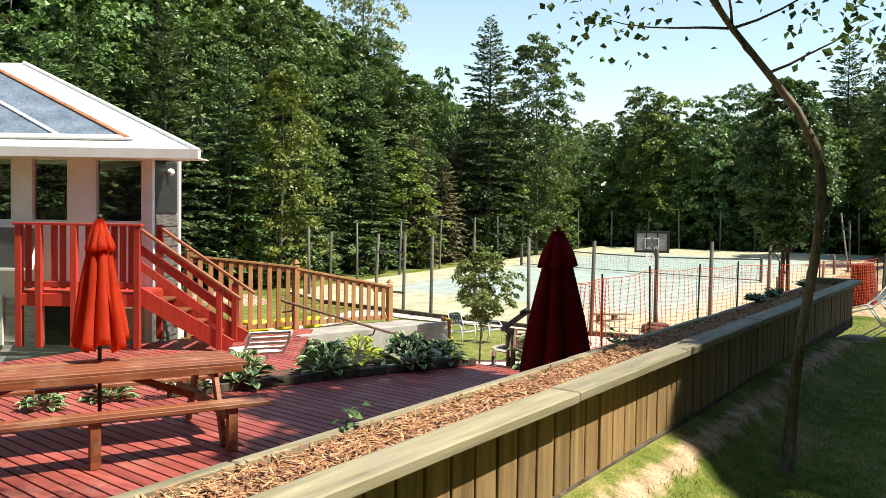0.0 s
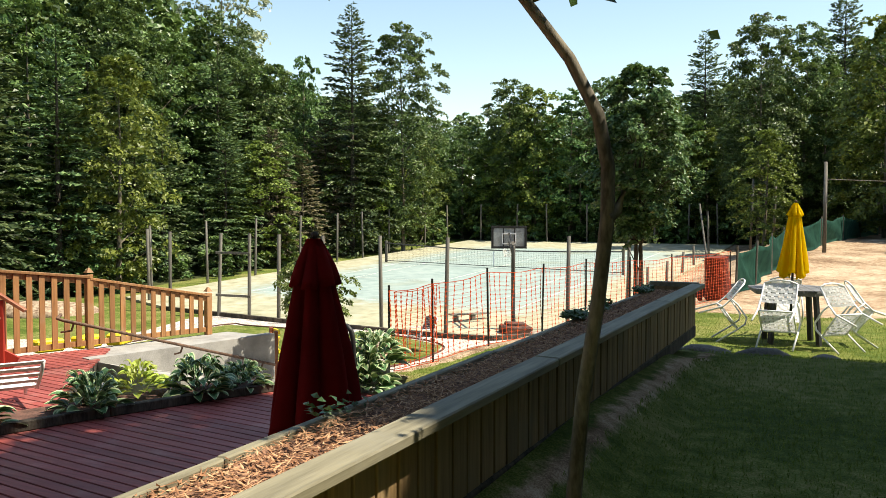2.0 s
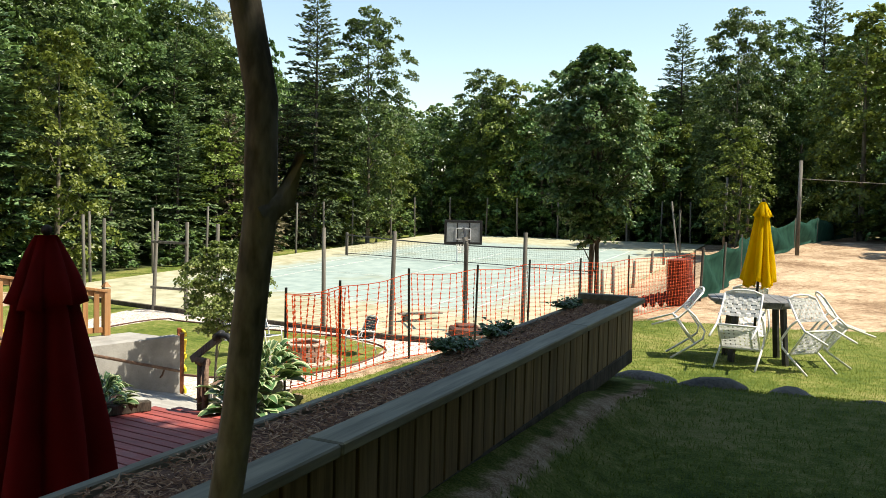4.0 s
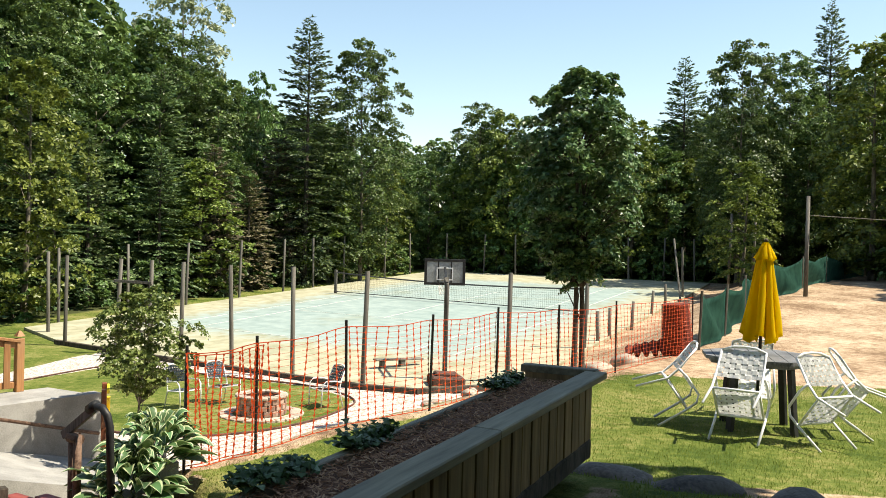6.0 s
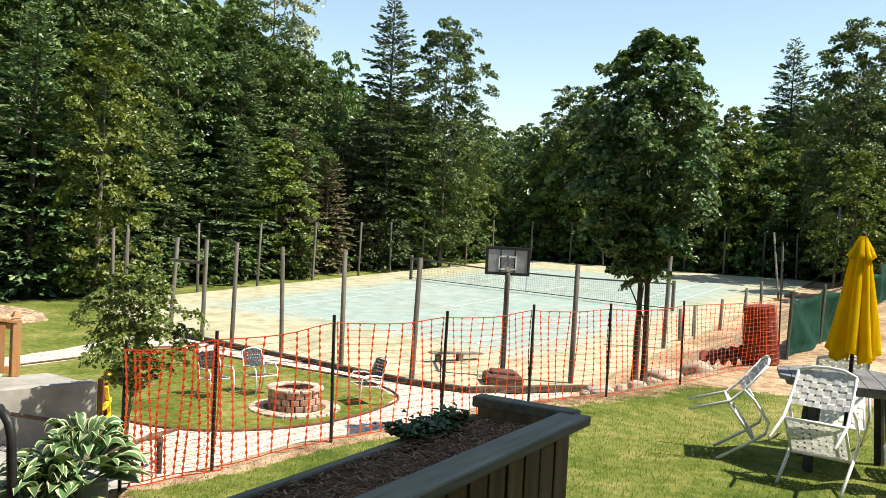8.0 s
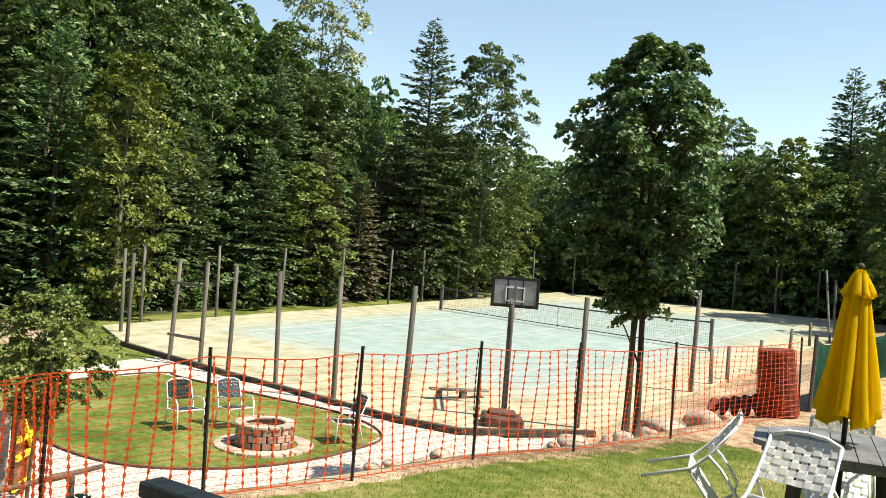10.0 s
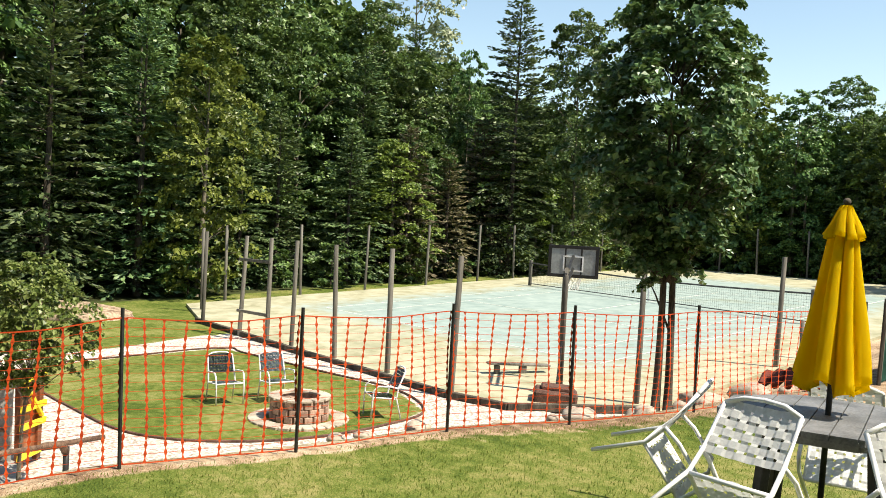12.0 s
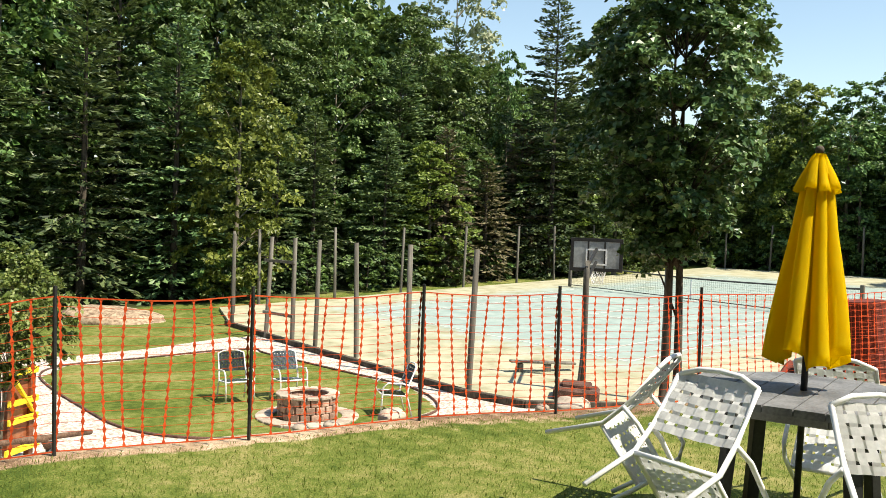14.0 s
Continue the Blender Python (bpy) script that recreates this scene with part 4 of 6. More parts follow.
# ---- court fence ----
def build_posts():
    rng = random.Random(5)
    left = [(-25.6, y) for y in (28.6, 32.0, 35.4, 39.1, 42.7, 45.5, 48.7, 53.7, 57.3)]
    south = [(-23.6, 26.4), (-21.3, 25.0), (-18.85, 24.6), (-17.6, 24.6), (-16.3, 24.4), (-14.4, 24.2), (-12.3, 23.9), (-10.0, 23.4), (-7.2, 25.6)]
    back = [(x, 61.0 + 0.1 * x / 10) for x in (-24.5, -21.7, -19.4, -16.5, -14.2, -11.8, -9.6, -7.7)]
    east = [(-6.9, 31.7)]
    posts = [(x, y, 2.75) for x, y in left + back] + [(x, y, 2.75) for x, y in south + east] + [(-6.8, 50.4, 2.6)]
    shared = mesh_of("fence_post", tube([(0, 0, -0.3), (0, 0, 1.0)], [0.062, 0.055], 8), M["post"], True)
    for x, y, h in posts:
        ob = new("fence_post", shared)
        z = float(height(x, y))
        ob.matrix_basis = pose(x, y, z, rng.uniform(-1.5, 1.5), rng.uniform(-1.5, 1.5), rng.uniform(0, 360)) @ Matrix.Diagonal((1, 1, h, 1))
        tagged(ob, "tall weathered grey wooden post round the tennis court", "post", "posts round the court")
    for x, y in ((-6.8, 34.6), (-6.6, 37.2), (-6.8, 42.1), (-6.9, 46.0), (-6.9, 33.4)):
        ob = new("fence_post", shared)
        ob.matrix_basis = pose(x, y, float(height(x, y)), rng.uniform(-3, 3), rng.uniform(-3, 3), 0) @ Matrix.Diagonal((1, 1, 1.05, 1))
        tagged(ob, "short weathered wooden post beside the tennis court", "post", "short posts beside the court")


build_posts()


def gate_frame():
    root = thing("court_gate", "weathered wooden gate frame between posts of the court", "gate")
    part("rail", bar((-18.9, 24.53, -0.1), (-17.5, 24.53, -0.1), 0.05, 0.08, 0.006), M["post"], root)
    part("lower_rail", bar((-18.9, 24.53, -1.5), (-17.5, 24.53, -1.5), 0.05, 0.08, 0.006), M["post"], root)


gate_frame()


def build_net():
    root = thing("tennis_net", "sagging dark tennis net across the faded court", "net")
    a, b = Vector((*NET_L, 0)), Vector((*NET_R, 0))
    for p in (a, b):
        z = float(court_z(p.y))
        part("net_post", box((0.12, 0.12, 1.2), pose(p.x, p.y, z + 0.6), 0.01), M["post"], root)
    k = 30
    top, low = [], []
    for i in range(k + 1):
        t = i / k
        p = a.lerp(b, t)
        z = float(court_z(p.y))
        top.append((p.x, p.y, z + 1.07 - 0.16 * math.sin(math.pi * t)))
        low.append((p.x, p.y, z + 0.12))
    part("top_band", tube(top, 0.035, 6), M["net"], root)
    part("bottom_cord", tube(low, 0.02, 5), M["net"], root)
    bm = bmesh.new()
    for i in range(0, 150):
        t = (i + 0.5) / 150
        p = a.lerp(b, t)
        z = float(court_z(p.y))
        add_tube(bm, [(p.x, p.y, z + 0.12), (p.x, p.y, z + 1.06 - 0.16 * math.sin(math.pi * t))], 0.0025, 3, False)
    for j in range(1, 9):
        add_tube(bm, [(x, y, zl + (zt - zl) * j / 9) for (x, y, zt), (_, _, zl) in zip(top, low)], 0.0025, 3, False)
    part("mesh", bm, M["net"], root)
    p = a.lerp(b, 0.5)
    part("centre_strap", box((0.05, 0.02, 0.8), pose(p.x, p.y, float(court_z(p.y)) + 0.47)), M["strap"], root)


build_net()


def build_hoop():
    x, y = -8.7, 25.2
    z = float(court_z(y))
    root = thing("basketball_hoop", "portable basketball hoop with a dark framed clear backboard on a pole", "hoop", pose(x, y, z, 0, 0, 27))
    by, bz = 1.15, 2.62
    part("pole", tube([(0, 0, -0.1), (0, 0, 2.35), (0, 0.15, 2.5)], 0.06, 8), M["post"], root, smooth=True)
    board = part("backboard", box((1.0, 0.02, 0.56), pose(0, by, bz)), M["panel"], root, "dull clear panel")
    for dx in (-0.5, 0.5, -0.17, 0.17):
        part("frame_bar", box((0.07 if abs(dx) > 0.2 else 0.035, 0.04, 0.64), pose(dx, by, bz), 0.004), M["blackmetal"], board)
    for dz in (-0.3, 0.31):
        part("frame_bar", box((1.07, 0.044, 0.07), pose(0, by, bz + dz), 0.004), M["blackmetal"], board)
    for dx, dz, w, h in ((-0.2, 0.0, 0.03, 0.3), (0.2, 0.0, 0.03, 0.3), (0, 0.15, 0.43, 0.03), (0, -0.15, 0.43, 0.03)):
        part("target_line", box((w, 0.012, h), pose(dx, by - 0.016, bz - 0.04 + dz)), M["strap"], board, "white line")
    for dz in (0.12, -0.14):
        part("arm", bar((0, 0.0, 2.28 + dz), (0, by - 0.02, bz + dz), 0.05, 0.05), M["blackmetal"], root)
    ring = [(0.22 * math.cos(a), by + 0.24 + 0.22 * math.sin(a), bz - 0.22) for a in np.linspace(0, 2 * math.pi, 17)]
    part("rim", tube(ring, 0.012, 6, False), M["rust"], root)
    bm = bmesh.new()
    for i in range(12):
        a = 2 * math.pi * i / 12
        for s in (-1, 1):
            add_tube(bm, [(r * math.cos(a + s * t), by + 0.24 + r * math.sin(a + s * t), bz - d) for r, t, d in ((0.22, 0, 0.22), (0.14, 0.5, 0.45), (0.11, 0, 0.6))], 0.006, 3, False)
    part("hoop_net", bm, M["strap"], root)
    part("base_tank", box((0.84, 0.66, 0.34), pose(0.0, -0.62, 0.04, 0, 3, 8), 0.05), M["tarp"], root, "dark brown weighted base")
    part("base_lid", box((0.56, 0.42, 0.1), pose(0.0, -0.6, 0.24, 0, 3, 8), 0.03), M["tarp"], root)
    part("base_strut", bar((0, -0.5, 0.2), (0, -0.02, 1.1), 0.04, 0.04), M["blackmetal"], root)


build_hoop()


def plank_seat():
    """A loose plank on a block, left on the court."""
    a, b = Vector((-10.85, 25.6)), Vector((-10.1, 26.75))
    z = float(court_z(26.0)) + 0.03
    root = thing("low_bench", "low weathered plank bench lying on the court", "bench", pose((a.x + b.x) / 2, (a.y + b.y) / 2, z, 0, 0, math.degrees(math.atan2(b.y - a.y, b.x - a.x))))
    part("plank", box((1.45, 0.2, 0.045), pose(0, 0, 0.2, 0, 1.5), 0.008), M["post"], root)
    part("support", box((0.14, 0.16, 0.18), pose(0.1, 0, 0.088), 0.008), M["post"], root)
    part("support", box((0.1, 0.16, 0.18), pose(-0.5, 0, 0.088), 0.008), M["post"], root)


plank_seat()


# ---- orange safety fence ----
FENCE = [(-5.65, 12.2), (-5.3, 12.85), (-4.9, 13.95), (-4.5, 15.25), (-4.2, 16.75), (-3.7, 18.0), (-3.24, 19.75), (-2.5, 23.2)]


def build_orange_fence():
    root = thing("safety_fence", "sagging orange plastic mesh fence on dark thin posts", "fence")
    rng = random.Random(8)
    pts = []
    for x, y in FENCE:
        z = float(height(x, y))
        pts.append(Vector((x, y, z)))
        t = 1.18
        part("stake", tube([(x, y, z - 0.2), (x + rng.uniform(-0.03, 0.03), y + rng.uniform(-0.03, 0.03), z + t)], 0.0155, 6), M["blackmetal"], root)
    strands = 16
    runs = list(zip(pts, pts[1:]))
    slack = Vector((0.05, 0.05, -0.04))
    runs.append((pts[0] + slack, pts[1] + slack))
    for a, b in runs:
        bm = bmesh.new()
        L = (b - a).length
        k = max(4, int(L / 0.145))

        def at(t, h):
            sag = 0.03 * math.sin(math.pi * t) * h
            p = a.lerp(b, t)
            g = float(height(p.x, p.y))
            g = g * 0.5 + p.z * 0.5
            w = 0.02 * math.sin(9 * t + 3 * h)
            return Vector((p.x + w, p.y + w, g + 0.03 + 1.08 * h - sag))
        nrm = Vector((-(b - a).y, (b - a).x, 0)).normalized() * 0.003
        for j in range(strands + 1):
            h = j / strands
            half = 0.005 if j in (0, strands) else 0.0016
            prev = None
            for i in range(0, k + 1):
                p = at(i / k, h)
                cur = (bm.verts.new(p + Vector((0, 0, half))), bm.verts.new(p - Vector((0, 0, half))))
                if prev:
                    bm.faces.new((prev[0], cur[0], cur[1], prev[1]))
                prev = cur
        d = (b - a).normalized()
        for i in range(0, k + 1):
            prev = None
            for j in range(strands * 2 + 1):
                p = at(i / k, j / strands / 2) + nrm
                half = 0.0135 if j % 2 == 0 else 0.0032
                cur = (bm.verts.new(p + d * half), bm.verts.new(p - d * half))
                if prev:
                    bm.faces.new((prev[0], cur[0], cur[1], prev[1]))
                prev = cur
        part("mesh_panel", bm, M["orange"], root, "orange plastic mesh")


build_orange_fence()


# ---- near trees ----
def leaning_tree():
    """Slim trunk that bends over towards the deck, its crown above."""
    rng = np.random.default_rng(21)
    root = thing("leaning_tree", "slim leaning tree with mottled bark beside the planter", "tree", pose(-0.9, 4.93, 0))
    lean = Vector((-0.97, -0.24, 0))
    steps = [(-0.3, 0.05), (0.25, 0.024), (0.6, -0.005), (0.95, -0.055), (1.25, -0.085), (1.42, -0.085), (1.6, -0.05), (1.8, 0.05), (2.0, 0.2), (2.25, 0.39), (3.1, 0.95), (4.2, 1.2), (5.6, 1.3)]
    bm = bmesh.new()
    pts = [lean * o + Vector((0, 0, z)) for z, o in steps]
    add_tube(bm, pts, [0.046, 0.029, 0.027, 0.026, 0.026, 0.025, 0.024, 0.022, 0.02, 0.018, 0.015, 0.01, 0.004], 9)
    add_tube(bm, [pts[4], pts[4] + Vector((0.03, 0.02, 0.02)), pts[4] + Vector((0.05, 0.03, 0.09))], [0.03, 0.02, 0.008], 6)
    tips = []
    for i in range(26):
        j = 10 + i % 3
        a = 2.4 * i
        lp = limb_curve(rng, pts[j], (math.cos(a), math.sin(a), 0.5 + 0.2 * (j - 10)), rng.uniform(0.7, 1.8), 0.14)
        part("limb", tube(lp, [0.014 * (1 - 0.8 * k / 5) for k in range(6)], 5), M["bark"], root, smooth=True)
        tips += lp[2:]
    for start, way, reach in ((8, (-0.8, -0.35, 0.55), 0.9), (9, (-0.85, -0.2, 0.1), 0.75), (8, (0.8, 0.35, 0.25), 0.6), (9, (0.6, 0.5, 0.3), 0.7), (9, (0.1, -0.7, 0.5), 0.6)):
        lp = limb_curve(rng, pts[start], way, reach, 0.1)
        part("twig", tube(lp, [0.009 * (1 - 0.8 * k / 5) for k in range(6)], 5), M["bark"], root, smooth=True)
        tips += [lp[4], lp[5]]
    part("trunk", bm, M["bark"], root, smooth=True)
    c, u, v = [], [], []
    for p in tips:
        k = 46
        off = rng.normal(size=(k, 3)) * [0.22, 0.22, 0.11]
        n = unit(rng, k) + [0, 0, 0.8]
        a = np.cross(n, unit(rng, k))
        a /= np.linalg.norm(a, axis=1, keepdims=True)
        b = np.cross(n, a)
        b /= np.linalg.norm(b, axis=1, keepdims=True)
        s = rng.uniform(0.035, 0.07, (k, 1))
        c.append(np.array(p) + off)
        u.append(a * s)
        v.append(b * s * 0.38)
    cards("crown", np.concatenate(c), np.concatenate(u), np.concatenate(v), M["leaf"], root)


leaning_tree()


def build_near_trees():
    m = broadleaf("maple_tree", 26, 5.5, 1.14, 1.9, 340, 84, 0.088, M["mapleleaf"], M["darkbark"], "young dark green maple beyond the orange fence", 0.06, (0.05, 0.1), 2, True, 0.56, (0.17, 0.3), 0.55)
    m.matrix_basis = pose(-4.25, 20.65, float(height(-4.25, 20.65)))
    s = broadleaf("sapling", 23, 2.6, 0.68, 1.3, 150, 62, 0.055, M["saplingleaf"], M["bark"], "small bright green birch sapling in the lawn", 0.028, limbs=True)
    s.matrix_basis = pose(-8.65, 14.8, float(height(-8.65, 14.8)))
    # all out of view, placed for the lawn's shade; last two block skylight
    for i, (x, y, h, sp, a) in enumerate(((3.2, 9.7, 12.5, 3.0, 40), (2.7, 10.9, 14.5, 3.7, 200), (6.4, 10.2, 15.0, 3.4, 300), (2.5, 9.4, 9.5, 2.7, 120), (5.6, 12.0, 12.5, 3.0, 10), (5.4, 8.6, 13.0, 2.8, 80), (3.9, -4.0, 15.0, 3.2, 250), (-1.6, -4.6, 15.0, 3.4, 30))):
        g = broadleaf("shade_tree", 31 + i, h, sp, 4.2, 210, 52, 0.36, M["leaf"], M["bark"], "tall broadleaf tree out of view, added to shade the upper lawn", 0.16, blunt=0.6)
        g.matrix_basis = pose(x, y, float(height(x, y)) - 0.05, 0, 0, a)


build_near_trees()


# ---- house ----
HOUSE = pose(0, 0, 0, 0, 0, 33)


def prism(points, z0, z1):
    bm = bmesh.new()
    bm.faces.new([bm.verts.new((x, y, z0)) for x, y in points])
    r = bmesh.ops.extrude_face_region(bm, geom=bm.faces[:])
    for e in r["geom"]:
        if isinstance(e, bmesh.types.BMVert):
            e.co.z = z1
    bmesh.ops.recalc_face_normals(bm, faces=bm.faces)
    return bm


def build_house():
    root = thing("house", "white-trimmed house with a skylit metal roof and weathered siding", "house", HOUSE)
    fy, side, back = 14.9, -5.05, 16.45
    base = -1.75
    # lower wall, then piers between the windows, then the head
    part("wall", box((9.0, 0.16, 0.97 - base), pose(side - 4.5, fy + 0.08, (0.97 + base) / 2)), M["whitepaint"], root, "white painted lower wall")
    piers = [(-14.0, -7.55), (-7.47, -7.1), (-6.5, -6.0), (-5.22, side)]
    for a, b in piers[1:]:
        part("pier", box((b - a, 0.18, 1.12), pose((a + b) / 2, fy + 0.08, 1.53), 0.006), M["whitepaint"], root)
    part("pier", box((5.0, 0.18, 1.12), pose(-11.3, fy + 0.08, 1.53)), M["whitepaint"], root)
    part("head", box((9.0, 0.18, 0.2), pose(side - 4.5, fy + 0.08, 2.18)), M["whitepaint"], root)
    for a, b in ((-8.8, -7.47), (-7.1, -6.5), (-6.0, -5.22)):
        w = part("window", box((b - a, 0.05, 0.06), pose((a + b) / 2, fy + 0.03, 1.0), 0.004), M["whitepaint"], root, "white sill")
        part("pane", box((b - a - 0.01, 0.012, 1.06), pose((a + b) / 2, fy + 0.1, 1.54)), M["glass"], w, "dark reflecting glass").visible_shadow = False
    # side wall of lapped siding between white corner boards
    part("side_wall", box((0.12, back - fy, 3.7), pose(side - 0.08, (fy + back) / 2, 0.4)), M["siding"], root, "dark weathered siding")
    part("screen_panel", box((0.03, back - fy - 0.2, 0.95), pose(side - 0.015, (fy + back) / 2, 1.66)), M["blackmetal"], root, "dark screened panel")
    z = base + 0.2
    while z < 1.12:
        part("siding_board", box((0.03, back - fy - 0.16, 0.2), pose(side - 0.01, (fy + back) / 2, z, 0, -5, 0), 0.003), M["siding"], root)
        z += 0.185
    for y in (fy + 0.02, back - 0.02):
        part("corner_board", box((0.13, 0.13, 3.75), pose(side - 0.03, y, 0.4), 0.006), M["whitepaint"], root)
    # front boards use the siding copy paled for sunlight
    z = base + 0.2
    while z < -0.35:
        part("siding_board", box((8.6, 0.03, 0.2), pose(side - 4.4, fy - 0.01, z, -5, 0, 0), 0.003), M["sunpaledsiding"], root, "weathered siding board, coloured paler for the sun on the front")
        z += 0.185
    for a in (-7.9, -6.6):
        low = part("basement_window", box((0.62, 0.06, 0.07), pose(a, fy - 0.06, -0.32), 0.004), M["whitepaint"], root, "white basement window")
        for dx in (-0.29, 0.29):
            part("frame_bar", box((0.06, 0.05, 0.8), pose(a + dx, fy - 0.06, -0.75), 0.004), M["whitepaint"], low)
        part("pane", box((0.54, 0.01, 0.76), pose(a, fy - 0.05, -0.75)), M["glass"], low)
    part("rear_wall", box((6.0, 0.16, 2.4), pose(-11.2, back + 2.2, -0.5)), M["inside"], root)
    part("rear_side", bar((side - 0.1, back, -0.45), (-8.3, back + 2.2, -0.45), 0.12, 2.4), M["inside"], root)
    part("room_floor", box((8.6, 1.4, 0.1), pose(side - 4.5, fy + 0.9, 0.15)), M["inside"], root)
    # wall lamp
    bm = bmesh.new()
    bmesh.ops.create_uvsphere(bm, u_segments=12, v_segments=8, radius=0.07, matrix=pose(side + 0.07, fy + 0.85, 1.92))
    part("wall_lamp", bm, M["whitepaint"], root, "round white wall lamp", True)
    # open awning window low in the front
    aw = part("awning_window", box((0.9, 0.05, 0.06), pose(-7.3, fy - 0.12, 0.92), 0.004), M["whitepaint"], root, "white awning window propped open")
    for dx in (-0.43, 0.43):
        part("frame_bar", bar((-7.3 + dx, fy - 0.12, 0.9), (-7.3 + dx, fy - 0.55, 0.2), 0.06, 0.05), M["whitepaint"], aw)
    part("frame_bar", bar((-7.75, fy - 0.55, 0.2), (-6.85, fy - 0.55, 0.2), 0.06, 0.05), M["whitepaint"], aw)
    part("pane", box((0.84, 0.01, 0.8), pose(-7.3, fy - 0.34, 0.55, -32)), M["glass"], aw)
    # roof: front and right slopes, hip, skylights
    ex, ey, ez, rx, ry, rz = -4.08, 14.4, 2.22, -8.5, 17.5, 4.15
    bm = bmesh.new()
    v = [bm.verts.new(p) for p in ((-14.5, ey, ez), (ex, ey, ez), (rx, ry, rz), (-14.5, ry, rz), (-7.6, 19.0, ez), (-14.5, 20.6, ez))]
    for f in ((0, 1, 2, 3), (1, 4, 2), (3, 2, 4, 5), (0, 5, 4, 1), (0, 3, 5)):
        bm.faces.new([v[i] for i in f])
    bmesh.ops.recalc_face_normals(bm, faces=bm.faces)
    roof = part("roof", bm, M["roof"], root, "white ribbed metal roof")
    part("fascia", box((10.4, 0.05, 0.17), pose((ex - 14.5) / 2, ey - 0.01, ez - 0.05), 0.005), M["whitepaint"], roof)
    part("fascia", bar((ex, ey, ez - 0.05), (-7.6, 19.0, ez - 0.05), 0.05, 0.17), M["whitepaint"], roof)
    part("soffit", box((10.4, 0.6, 0.02), pose((ex - 14.5) / 2, ey + 0.3, ez - 0.12)), M["whitepaint"], roof)

    def on_roof(s, c, lift):
        return Vector((ex + (rx - ex) * s - c, ey + (ry - ey) * s, ez + (rz - ez) * s)) + Vector((0, -0.53, 0.85)) * lift

    def strip(c0, c1, s0, s1, lift0, lift1):
        bm = bmesh.new()
        q = [bm.verts.new(on_roof(s, c, l)) for l in (lift0, lift1) for s, c in ((s0, c0), (s0, c1), (s1, c1), (s1, c0))]
        for f in ((0, 1, 2, 3), (4, 5, 6, 7), (0, 1, 5, 4), (1, 2, 6, 5), (2, 3, 7, 6), (3, 0, 4, 7)):
            bm.faces.new([q[i] for i in f])
        bmesh.ops.recalc_face_normals(bm, faces=bm.faces)
        return bm

    for i in range(4):
        c0 = 0.86 + 1.13 * i
        sky_l = part("skylight", strip(c0 + 0.05, c0 + 1.08, 0.13, 0.86, 0.01, 0.03), M["skylight"], roof, "grey reflecting skylight pane")
        part("mullion", strip(c0 - 0.05, c0 + 0.05, 0.1, 0.9, 0.01, 0.06), M["orangetrim"] if i == 0 else M["whitepaint"], sky_l)
    part("sill_bar", strip(0.8, 5.4, 0.09, 0.125, 0.01, 0.05), M["whitepaint"], roof)
    # ridge cap
    part("ridge_cap", tube([on_roof(0.0, 0.0, 0.0), on_roof(1.0, 0.0, 0.0)], 0.045, 8), M["roof"], roof)


build_house()


def yellow_chair():
    root = thing("yellow_chair", "yellow wooden chair inside the house behind the window", "chair", HOUSE @ pose(-7.0, 15.5, 0.2, 0, 0, 20))
    part("seat", box((0.45, 0.42, 0.06), pose(0, 0, 0.95), 0.01), M["yellowpaint"], root)
    part("backrest", box((0.06, 0.42, 0.35), pose(0.2, 0, 1.2, 0, 8, 0), 0.01), M["yellowpaint"], root)
    for x in (-0.18, 0.18):
        for y in (-0.17, 0.17):
            part("leg", box((0.04, 0.04, 0.95), pose(x, y, 0.47)), M["yellowpaint"], root)


yellow_chair()


